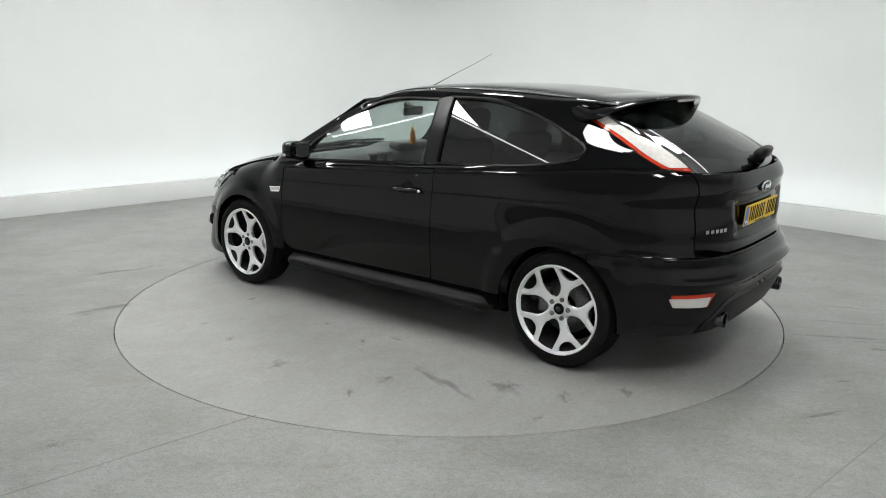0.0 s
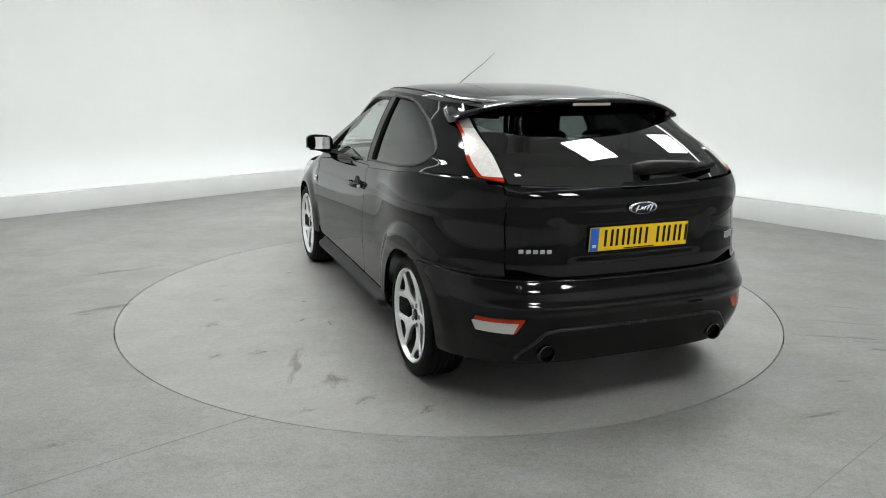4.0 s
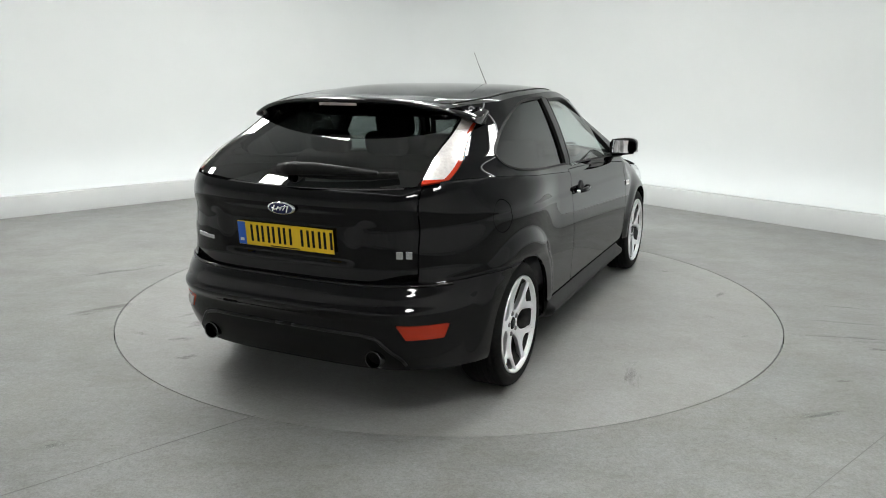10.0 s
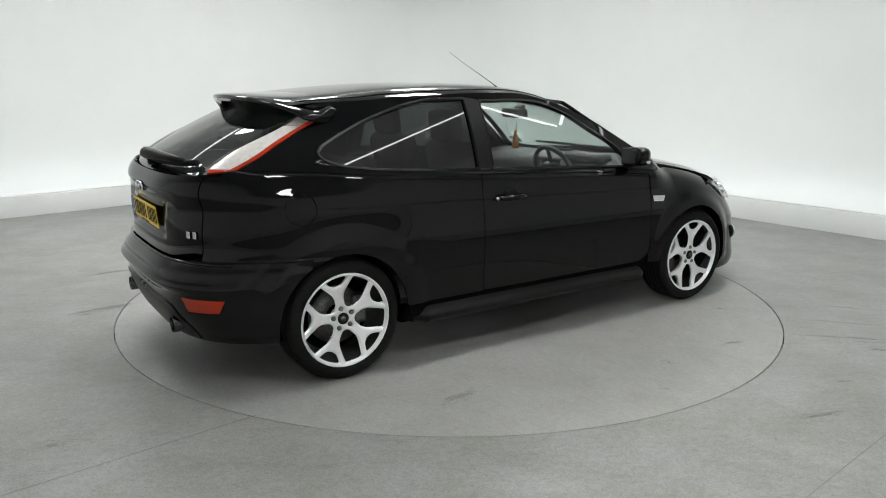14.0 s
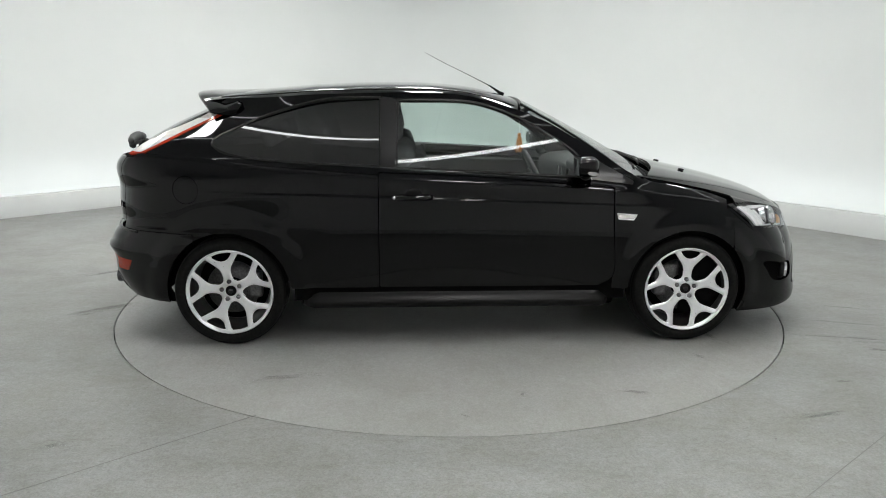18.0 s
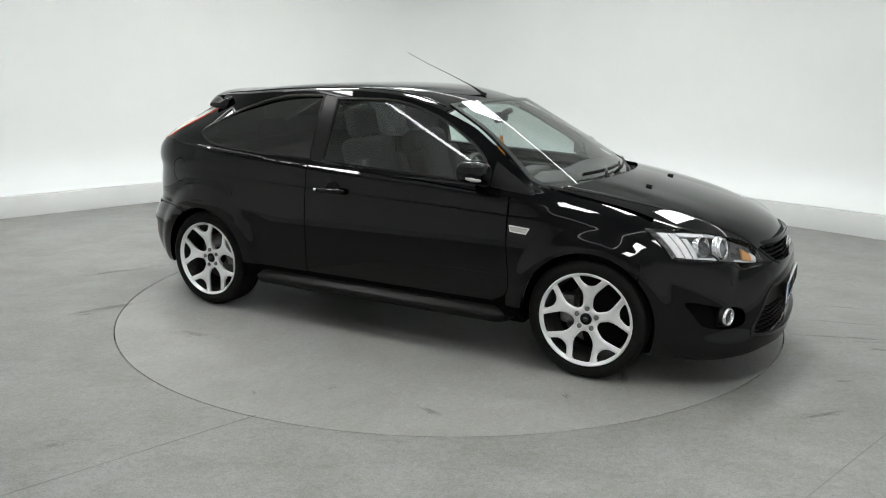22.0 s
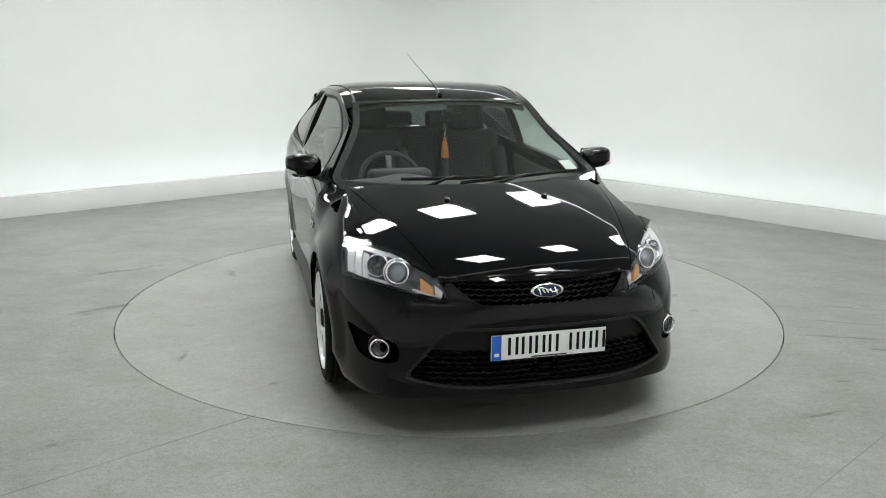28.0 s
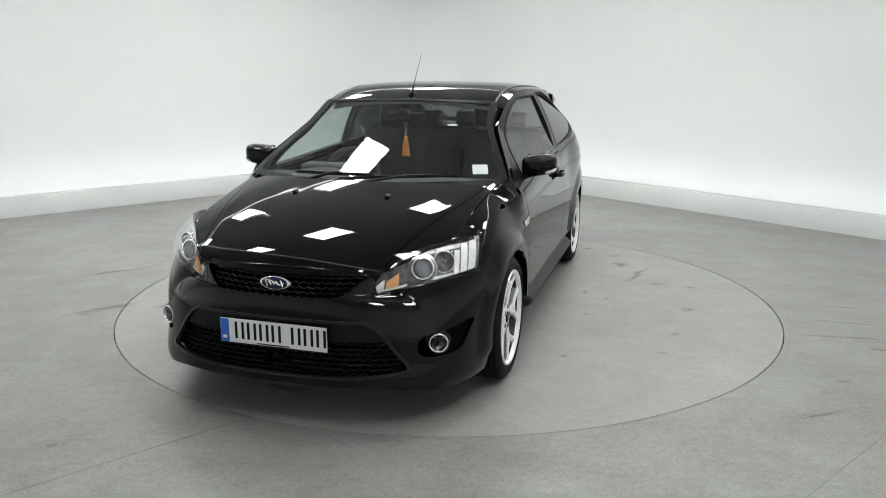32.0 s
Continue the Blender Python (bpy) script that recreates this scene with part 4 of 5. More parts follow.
    part("windscreen", panel("windscreen", screen_pane(), grid(-0.8, 0.8, 0.02), grid(0.30, 1.25, 0.015), lambda x, y, z: np.maximum.reduce([np.abs(x) - half_w(y, z) + 0.014, 0.402 - 0.1 * x * x - y, y + 0.36 * x * x - 1.25]), M_SCREEN, 0.004, -0.002), car, "clear laminated windscreen").visible_shadow = False
    part("screen_border", panel("screen_border", screen_pane(), grid(-0.8, 0.8, 0.012), grid(0.30, 1.25, 0.010), lambda x, y, z: np.maximum.reduce([np.abs(x) - half_w(y, z) + 0.012, 0.398 - 0.1 * x * x - y, y + 0.36 * x * x - 1.25,
         -np.maximum.reduce([np.abs(x) - half_w(y, z) + 0.050, 0.420 - 0.1 * x * x - y, y + 0.36 * x * x - 1.18])]), M_FRIT, 0.012, -0.006), car, "black border printed round the windscreen")
    bonnet_part = part("bonnet", panel("bonnet", bonnet, grid(-0.75, 0.75, 0.012), grid(1.0, 2.12, 0.010), lambda x, y, z: np.maximum.reduce([np.abs(x) - BONNET_EDGE(y), 1.27 - 0.36 * x * x - y, y + 0.27 * x * x - 2.112]), M_PAINT, 0.03), car)
    for s in (1, -1):
        part("wing_top", panel("wing_top", bonnet, grid(-0.75, 0.75, 0.010), grid(1.0, 2.12, 0.010), lambda x, y, z: np.maximum.reduce([s * x - LAMP_EDGE(y), BONNET_EDGE(y) + 0.004 - s * x, 1.02 - y, y + 0.27 * x * x - 2.112]), M_PAINT, 0.03), car)
        def shoulder(a, v):
            p = lamp_top(a)
            q = np.minimum(LAMP_EDGE(p[1]), p[0] - 0.003) - 0.004
            x = p[0] + (q - p[0]) * v
            return x, p[1], p[2] + 0.001 + (hood_z(q, p[1]) - p[2] - 0.001) * np.sin(np.clip(v, 0, 1) * math.pi / 2)
        part("lamp_shoulder", panel("lamp_shoulder", shoulder, grid(0.0, 0.24, 0.02), grid(0, 1, 0.1), None, M_PAINT, 0.012, mirror=s < 0), car)
        zz = float(hood_z(np.array(0.257), np.array(1.455)))
        part("washer_nozzle", box("washer_nozzle", (0.024, 0.034, 0.012), (s * 0.257, 1.455, zz + 0.005), M_TRIM, 0.004, (-8, 0, 0)), bonnet_part)
    part("cowl", panel("cowl", roof, grid(-0.74, 0.74, 0.02), grid(0.98, 1.36, 0.02), lambda x, y, z: np.maximum.reduce([1.20 - 0.36 * x * x - y, y + 0.36 * x * x - 1.33, np.abs(x) - 0.73]), M_TRIM, 0.01, -0.02), car, "black plastic scuttle under the wipers")
    # nose
    holes = lambda x, z: np.minimum.reduce([inside(GRILLE, x, z), inside(INTAKE, x, z), inside(FOG, np.abs(x), z)])
    front = part("front_bumper", panel("front_bumper", nose, grid(-0.90, 0.90, 0.008), grid(0.165, 0.725, 0.006), lambda x, y, z: np.maximum.reduce([-arch(y, z), 1.582 - y, z - BUMPER_TOP(np.abs(x)), -holes(x, z), 0.212 - 0.042 * step(0.45, 0.8, np.abs(x)) - z]), M_BUMPER, 0.03), car, "black bumper with a deep lower intake")
    deep = lambda w, z: (lambda p: (p[0] * 0.985, p[1] - 0.035, p[2]))(nose(w, z))
    bm_bar = part("intake_bar", panel("intake_bar", deep, grid(-0.6, 0.6, 0.01), grid(0.36, 0.52, 0.008), lambda x, y, z: np.maximum(inside(INTAKE, x, z) - 0.02, 0.41 - z), M_TRIM, 0.02, 0.02), front)
    part("lower_grille", panel("lower_grille", deep, grid(-0.62, 0.62, 0.0055), grid(0.22, 0.43, 0.0045), lambda x, y, z: np.maximum(inside(INTAKE, x, z) - 0.015, hexes(x, z, 0.042, 0.0075)), M_TRIM, 0.014), front, "black honeycomb lower grille")
    part("upper_grille", panel("upper_grille", deep, grid(-0.42, 0.42, 0.005), grid(0.585, 0.705, 0.004), lambda x, y, z: np.maximum(inside(GRILLE, x, z) - 0.01, hexes(x, z, 0.040, 0.007)), M_TRIM, 0.012, 0.012), front, "black honeycomb upper grille")
    part("grille_frame", panel("grille_frame", nose, grid(-0.45, 0.45, 0.006), grid(0.58, 0.71, 0.004), lambda x, y, z: np.abs(inside(GRILLE, x, z)) - 0.006, M_PAINT, 0.02, 0.003), front)
    part("intake_frame", panel("intake_frame", nose, grid(-0.62, 0.62, 0.006), grid(0.2, 0.53, 0.005), lambda x, y, z: np.abs(inside(INTAKE, x, z)) - 0.0065, M_SATIN, 0.02, 0.003), front)
    back = lambda w, z: (lambda p: (p[0] * 0.95, p[1] - 0.10, p[2]))(nose(w, z))
    part("front_duct", panel("front_duct", back, grid(-0.88, 0.88, 0.03), grid(0.16, 0.66, 0.03), None, M_SHELL, 0.01), front)
    near = lambda w, z: (lambda p: (p[0] * 0.97, p[1] - 0.058, p[2]))(nose(w, z))
    part("grille_back", panel("grille_back", near, grid(-0.7, 0.7, 0.02), grid(0.20, 0.54, 0.015), lambda x, y, z: inside(INTAKE, x, z) - 0.03, M_SHELL, 0.02), front)
    for s in (1, -1):
        fx = 0.69
        fog = new("fog_lamp")
        fog.parent = front
        fog.matrix_basis = pose(s * fx, 1.978, 0.388, 0, 0, -s * 20)
        part("housing", revolve("housing", [(-0.03, 0.0), (-0.03, 0.056), (-0.004, 0.053), (0.002, 0.045)], M_TRIM, "y", 40), fog)
        part("chrome_ring", revolve("chrome_ring", [(0.0, 0.045), (0.014, 0.044), (0.016, 0.040), (0.010, 0.036), (-0.01, 0.034)], M_CHROME, "y", 40), fog, "chrome ring")
        part("reflector", revolve("reflector", [(-0.022, 0.0), (-0.018, 0.018), (0.0, 0.037)], M_DARKCHROME, "y", 32), fog)
        part("lens", revolve("lens", [(0.013, 0.0), (0.011, 0.02), (0.004, 0.038)], M_LENS, "y", 32), fog).visible_shadow = False
        side_lamp = new("headlight")
        side_lamp.parent = car
        tagged(side_lamp, "clear headlight with a projector and amber indicator")
        mir = s < 0
        part("lens", panel("lens", headlamp, grid(0, 1, 0.03), grid(0, 1, 0.05), None, M_LENS, 0.006, mirror=mir), side_lamp).visible_shadow = False
        inner = lambda a, v: tuple(p + d for p, d in zip(headlamp(a, v), (-0.022, -0.03, -0.012)))
        part("bezel", panel("bezel", inner, grid(0.0, 1.0, 0.02), grid(0.0, 1.0, 0.04), None, M_BEZEL, 0.02, mirror=mir), side_lamp, "dark grey lamp surround")
        mid = lambda a, v: tuple(p + d for p, d in zip(headlamp(a, v), (-0.016, -0.022, -0.008)))
        for a0, a1, v0, v1 in ((0.03, 0.095, 0.12, 0.86), (0.105, 0.165, 0.10, 0.84), (0.175, 0.40, 0.76, 0.86), (0.41, 0.62, 0.78, 0.87), (0.18, 0.225, 0.08, 0.70), (0.235, 0.42, 0.07, 0.14), (0.66, 0.92, 0.06, 0.13)):
            part("reflector", panel("reflector", mid, grid(a0, a1, 0.02), grid(v0, v1, 0.04), None, M_REFLECTOR, 0.012, mirror=mir), side_lamp, "faceted chrome reflector")
        wedge = lambda a, v: tuple(p + d for p, d in zip(headlamp(a, 0.14 + v * (0.42 - 0.14 * np.clip((a - 0.74) / 0.14, 0, 1))), (-0.012, -0.016, -0.006)))
        part("indicator", panel("indicator", wedge, grid(0.745, 0.86, 0.02), grid(0, 1, 0.1), None, M_ORANGE, 0.012, mirror=mir), side_lamp, "amber indicator wedge")
        part("indicator_trim", panel("indicator_trim", mid, grid(0.875, 0.95, 0.02), grid(0.16, 0.6, 0.06), None, M_REFLECTOR, 0.012, mirror=mir), side_lamp)
        c = headlamp(np.array(0.325), np.array(0.45))
        bowl = part("bowl", revolve("bowl", [(-0.045, 0.0), (-0.042, 0.016), (-0.030, 0.031), (-0.008, 0.043), (0.002, 0.046), (0.003, 0.050), (-0.006, 0.052), (-0.03, 0.052)], M_CHROME, "y", 32), side_lamp, "chrome main-beam bowl")
        bowl.matrix_basis = pose(s * (float(c[0]) - 0.014), float(c[1]) - 0.018, float(c[2]) - 0.004, 12, 0, -s * 24)
        part("bulb", revolve("bulb", [(-0.008, 0.0), (-0.010, 0.008), (-0.030, 0.010), (-0.042, 0.010)], M_STEEL, "y", 16), bowl)
        c = headlamp(np.array(0.53), np.array(0.44))
        pr = new("projector")
        pr.parent = side_lamp
        pr.matrix_basis = pose(s * (float(c[0]) - 0.012), float(c[1]) - 0.016, float(c[2]) - 0.006, 12, 0, -s * 14)
        part("bezel_ring", revolve("bezel_ring", [(-0.03, 0.056), (0.0, 0.054), (0.004, 0.048), (0.0, 0.042), (-0.02, 0.040)], M_CHROME, "y", 40), pr)
        part("collar", revolve("collar", [(-0.03, 0.066), (-0.012, 0.064), (-0.008, 0.060), (-0.014, 0.057), (-0.03, 0.056)], M_CHROME, "y", 40), pr)
        part("bulb_lens", revolve("bulb_lens", [(0.006, 0.0), (0.003, 0.018), (-0.006, 0.033), (-0.015, 0.039)], M_BULB, "y", 32), pr)
        part("washer_cover", panel("washer_cover", nose, grid(-0.9, 0.9, 0.008), grid(0.52, 0.58, 0.006), lambda x, y, z: np.maximum(np.abs(s * x - 0.615) - 0.036, np.abs(z - 0.55) - 0.016), M_BUMPER, 0.003, 0.002), front)
    def rolled(name, chart, height, a, b, radius, parent, low=0.64, into=0.5):
        pts = []
        for w in grid(a, b, 0.02):
            x, y, z = (float(c) for c in chart(np.array(w), np.array(low)))
            for _ in range(4):
                x, y, z = (float(c) for c in chart(np.array(w), np.asarray(height(abs(x)))))
            pts.append((x, y, z - radius * into))
        part(name, tube(name, pts, radius, M_BUMPER, 10), parent)
    for a, b in ((-0.66, -0.30), (0.30, 0.66)):
        rolled("lip", nose, BUMPER_TOP, a, b, 0.004, front)
    xs = grid(-0.40, 0.40, 0.02)
    yl = [2.108 - 0.27 * x * x for x in xs]
    part("leading_edge", tube("leading_edge", [(x, y, float(hood_z(np.array(x), np.array(y))) - 0.007) for x, y in zip(xs, yl)], 0.008, M_PAINT, 10), bonnet_part)
    oval("badge", front, (0, 2.163, 0.652), 0.150, 0.062, 8, False)
    plate("number_plate", M_WHITE, 2.205, 0.428, 0.52, 0, car, "white front number plate with plain dark bars", True)
    # tail
    def gate(w, z):
        x, y, z = tail(w, z)
        ax = np.abs(x)
        rec = step(0.37, 0.27, ax - 0.25 * (z - 0.74)) * step(0.725, 0.75, z) * step(0.945, 0.90, z)
        return x, y + 0.020 * rec + 0.008 * step(0.985, 0.965, z) * step(0.90, 0.94, z) * step(0.5, 0.4, ax), z
    tg = part("tailgate", panel("tailgate", gate, grid(-0.64, 0.64, 0.007), grid(0.64, 1.12, 0.006), lambda x, y, z: np.maximum.reduce([np.abs(x) - 0.613, 0.668 + 0.03 * step(0.4, 0.6, np.abs(x)) - z, z - 1.052 - 0.045 * x * x]), M_PAINT, 0.02), car)
    part("rear_window", panel("rear_window", rear_pane, grid(-0.62, 0.62, 0.02), grid(1.02, 1.38, 0.012), lambda x, y, z: np.maximum.reduce([np.abs(x) - LAMP_IN(z) + 0.006, 1.057 + 0.045 * x * x - z, z - 1.372]), M_BACKGLASS, 0.004), car, "dark tinted rear window").visible_shadow = False
    rb = part("rear_bumper", panel("rear_bumper", tail, grid(-0.90, 0.90, 0.008), grid(0.255, 0.672, 0.006), lambda x, y, z: np.maximum.reduce([-arch(y, z), z - 0.657, y + 1.502, -inside(REFLECT, np.abs(x), z) + 0.001, -inside(SKIRT, x, z)]), M_BUMPER, 0.03), car, "black rear bumper with a raised lip")
    ledge = lambda w, v: (lambda p: (p[0] * (1 - 0.12 * v), p[1] + 0.09 * v, p[2] + 0.004 * v))(tail(w, np.full(np.shape(w), 0.655)))
    part("ledge", panel("ledge", ledge, grid(-0.86, 0.86, 0.02), grid(0, 1, 0.2), lambda x, y, z: y + 1.60, M_BUMPER, 0.0), rb)
    part("diffuser", panel("diffuser", tail, grid(-0.66, 0.66, 0.008), grid(0.225, 0.45, 0.006), lambda x, y, z: inside(SKIRT, x, z) + 0.001, M_TRIM, 0.03, 0.004), rb, "grey-black textured lower valance")
    edge = []
    for x in grid(-0.575, 0.575, 0.0125):
        z = float(np.interp(abs(x), (0.0, 0.40, 0.47, 0.56, 0.585), (0.432, 0.432, 0.418, 0.325, 0.262)))
        ws = grid(-0.7, 0.7, 0.003)
        p = tail(ws, np.full(ws.shape, z))
        n = int(np.argmin(np.abs(p[0] - x)))
        edge.append((float(p[0][n]), float(p[1][n]) - 0.002, z))
    part("valance_edge", tube("valance_edge", edge, 0.0075, M_SATIN, 8), rb, "satin edge of the lower valance")
    rolled("lip", tail, lambda x: 0.656, -0.55, 0.55, 0.008, rb, 0.656, 0.9)
    part("rear_duct", panel("rear_duct", lambda w, z: (lambda p: (p[0] * 0.96, p[1] + 0.06, p[2]))(tail(w, z)), grid(-0.7, 0.7, 0.03), grid(0.24, 0.66, 0.03), lambda x, y, z: y + 1.62, M_SHELL, 0.01), rb)
    for s in (1, -1):
        mir = s < 0
        lab = "red rear fog lamp" if s > 0 else "clear reversing lamp edged in red"
        # tail() runs leftwards, so its sheets are cut by the sign of x
        rf = part("bumper_lamp", panel("bumper_lamp", tail, grid(-0.76, 0.76, 0.006), grid(0.40, 0.53, 0.005), lambda x, y, z: inside(REFLECT, s * x, z) + 0.002, M_RED, 0.01, 0.001), rb, lab)
        if s < 0:
            part("lens", panel("lens", tail, grid(-0.76, 0.76, 0.006), grid(0.40, 0.53, 0.005), lambda x, y, z: inside(REFLECT_IN, s * x, z) + 0.006, M_CLEARLENS, 0.006, 0.004), rf)
        ex = new("exhaust")
        ex.parent = car
        ex.location = (s * 0.455, -2.016, 0.322)
        part("tip", revolve("tip", [(0.1, 0.040), (-0.06, 0.041), (-0.066, 0.0385), (-0.06, 0.036), (0.1, 0.035)], M_DARKCHROME, "y", 40), ex, "dark chrome exhaust tip")
        part("bore", revolve("bore", [(0.02, 0.0), (0.02, 0.036)], M_SHELL, "y", 24), ex)
        tl = new("tail_light")
        tl.parent = car
        tagged(tl, "tall clear tail light edged in red")
        side_of = lambda x: np.where(s * x > 0, -1, 1)
        core = lambda x, y, z: np.maximum.reduce([LAMP_IN(z) + 0.001 - np.abs(x), y - LAMP_OUT(z) + 0.003, 1.080 + 0.15 * np.clip(np.abs(x) - 0.6, 0, 1) - z, z - 1.355])
        gu, gz = grid(-0.88, 0.88, 0.006), grid(1.05, 1.37, 0.005)
        inner_edge = lambda x, y, z: np.maximum.reduce([y - LAMP_OUT(z) + 0.030, 1.098 - z])
        part("red_edge", panel("red_edge", tail, gu, gz, lambda x, y, z: np.maximum.reduce([core(x, y, z), -inner_edge(x, y, z), side_of(x) * 0.1]), M_RED, 0.012, 0.002), tl, "red edge of the lamp")
        part("clear_lens", panel("clear_lens", tail, gu, gz, lambda x, y, z: np.maximum.reduce([core(x, y, z), inner_edge(x, y, z), side_of(x) * 0.1, z - 1.285]), M_TAIL, 0.012, 0.003), tl, "pale ribbed clear lens")
        part("top_lens", panel("top_lens", tail, gu, gz, lambda x, y, z: np.maximum.reduce([core(x, y, z), inner_edge(x, y, z), side_of(x) * 0.1, 1.287 - z]), M_TAILTOP, 0.012, 0.002), tl, "smoked ribbed top of the lamp")
        part("lamp_box", panel("lamp_box", tail, grid(-0.86, 0.86, 0.02), grid(1.05, 1.35, 0.02), lambda x, y, z: np.maximum(core(x, y, z) - 0.012, side_of(x) * 0.1), M_SHELL, 0.01, -0.02), tl)
    oval("badge", tg, (0, -2.082, 0.962), 0.150, 0.058, 4, True)
    plate("number_plate", M_YELLOW, -2.066, 0.828, 0.52, 5, car, "yellow rear number plate with plain dark bars", False)
    for x0, n, w, h, z0, lab in ((-0.500, 5, 0.0235, 0.0185, 0.782, "row of small chrome shapes"), (0.566, 2, 0.030, 0.034, 0.784, "chrome model mark")):
        em = new("emblem")
        em.parent = tg
        tagged(em, lab)
        for k in range(n):
            xx = x0 + (k - (n - 1) / 2) * (w + 0.005)
            _, yy, _ = tail(np.array(0.0), np.array(z0))
            yb = -1.0
            for q in np.linspace(-0.62, 0.62, 600):
                t = gate(np.array(q), np.array(z0))
                if abs(float(t[0]) - xx) < 0.003:
                    yb = float(t[1])
                    break
            part("shape", box("shape", (w, 0.005, h), (xx, yb - 0.002, z0), M_CHROME, 0.002, (0, 0, 14 * xx / 0.55)), em)
    # rear wiper
    rw = new("rear_wiper")
    rw.parent = tg
    rw.location = (0, 0.032, 0.026)
    part("pivot", revolve("pivot", [(0.03, 0.0), (0.03, 0.022), (0.0, 0.028), (-0.03, 0.028)], M_TRIM, "y", 24, (0.035, -2.035, 1.072)), rw)
    part("arm", tube("arm", [(-0.035, -2.066, 1.102), (0.03, -2.072, 1.110), (0.15, -2.058, 1.112), (0.30, -2.026, 1.106), (0.42, -1.985, 1.098)], 0.016, M_TRIM, 10, [0.026, 0.032, 0.028, 0.020, 0.012]), rw)
    part("blade", tube("blade", [(0.06, -2.052, 1.086), (0.22, -2.036, 1.082), (0.38, -1.996, 1.084), (0.50, -1.945, 1.092)], 0.016, M_RUBBER, 8), rw)
    build_spoiler(car)


def build_spoiler(car):
    sp = new("spoiler")
    sp.parent = car
    tagged(sp, "gloss black roof spoiler over the rear window")
    vs, fs = [], []
    xs = grid(-0.645, 0.645, 0.0215)
    for x in xs:
        k = abs(x) / 0.645
        zt = 1.428 - 0.030 * k ** 2 - 0.060 * k ** 4
        yt, yf = -1.61 + 0.45 * x * x, -1.24
        rz = float(top_z(np.array(min(abs(x), 0.56)), np.array(-1.28))) - 0.035 * k ** 6
        th, ln = 0.028 - 0.006 * k, yf - yt
        sec = [(yf, rz - 0.004), (yf - 0.03, rz + 0.004), (yt + 0.5 * ln, zt + 0.002), (yt + 0.27 * ln, zt + 0.004), (yt + 0.02, zt), (yt, zt - 0.006), (yt + 0.004, zt - th), (yt + 0.03, zt - th - 0.006),
               (yt + 0.28 * ln, zt - 0.062 + 0.03 * k ** 4), (yt + 0.5 * ln, zt - 0.098 + 0.06 * k ** 2), (yt + 0.75 * ln, zt - 0.098 + 0.06 * k ** 2), (yf - 0.02, rz - 0.04)]
        for y, z in sec:
            vs.append((x, y, z))
    n = 12
    for i in range(len(xs) - 1):
        for j in range(n):
            q = (j + 1) % n
            fs.append((i * n + j, (i + 1) * n + j, (i + 1) * n + q, i * n + q))
    fs.append(tuple(range(n)))
    fs.append(tuple(reversed(range((len(xs) - 1) * n, len(xs) * n))))
    me = mesh("wing_blade", vs, fs, M_PAINT)
    ob = part("wing_blade", me, sp)
    md = ob.modifiers.new("bevel", "BEVEL")
    md.width, md.segments, md.limit_method, md.angle_limit = 0.004, 2, "ANGLE", radians(40)
    part("brake_light", box("brake_light", (0.21, 0.01, 0.014), (0, -1.605, 1.398), M_BRAKE, 0.003), sp, "clear strip brake light")


def build_mirrors(car):
    for s in (1, -1):
        m = new("door_mirror")
        m.parent = car
        tagged(m, "gloss black door mirror with a clear indicator")
        m.location = (s * 0.893, 0.690, 1.037)
        bm = bmesh.new()
        bmesh.ops.create_uvsphere(bm, u_segments=40, v_segments=24, radius=1)
        for v in bm.verts:
            x, y, z = v.co
            e = 0.62
            f = lambda a: math.copysign(abs(a) ** e, a)
            X, Y, Z = f(x) * 0.100, f(y) * 0.074, f(z) * 0.060 * (1 - 0.10 * x * s)
            if Y < -0.03:
                Y = -0.03 + (Y + 0.03) * 0.25
            Z += 0.010 * (X * s / 0.102)
            Y -= 0.028 * max(0, X * s / 0.102) ** 2
            Z -= 0.010 * max(0.0, Y / 0.078) ** 2
            v.co = Vector((X, Y, Z))
        part("housing", bm_mesh("housing", bm, M_PAINT, True), m)
        part("mirror_glass", box("mirror_glass", (0.138, 0.004, 0.088), (s * 0.0, -0.0455, 0.001), M_MIRROR, 0.0015, (0, 0, s * 6)), m, "mirror glass")
        part("glass_rim", box("glass_rim", (0.154, 0.006, 0.102), (s * 0.0, -0.042, 0.001), M_TRIM, 0.003, (0, 0, s * 6)), m)
        part("indicator", tube("indicator", [(s * 0.025, 0.060, -0.036), (s * 0.056, 0.050, -0.034), (s * 0.082, 0.024, -0.028), (s * 0.093, -0.006, -0.022)], 0.013, M_CLEARLENS, 8, [0.006, 0.011, 0.013, 0.007]), m, "clear indicator strip")
        part("arm", tube("arm", [(-s * 0.125, 0.03, -0.082), (-s * 0.08, 0.02, -0.066), (-s * 0.02, 0.0, -0.045)], 0.024, M_TRIM, 12, [0.034, 0.030, 0.034], 0.7), m)


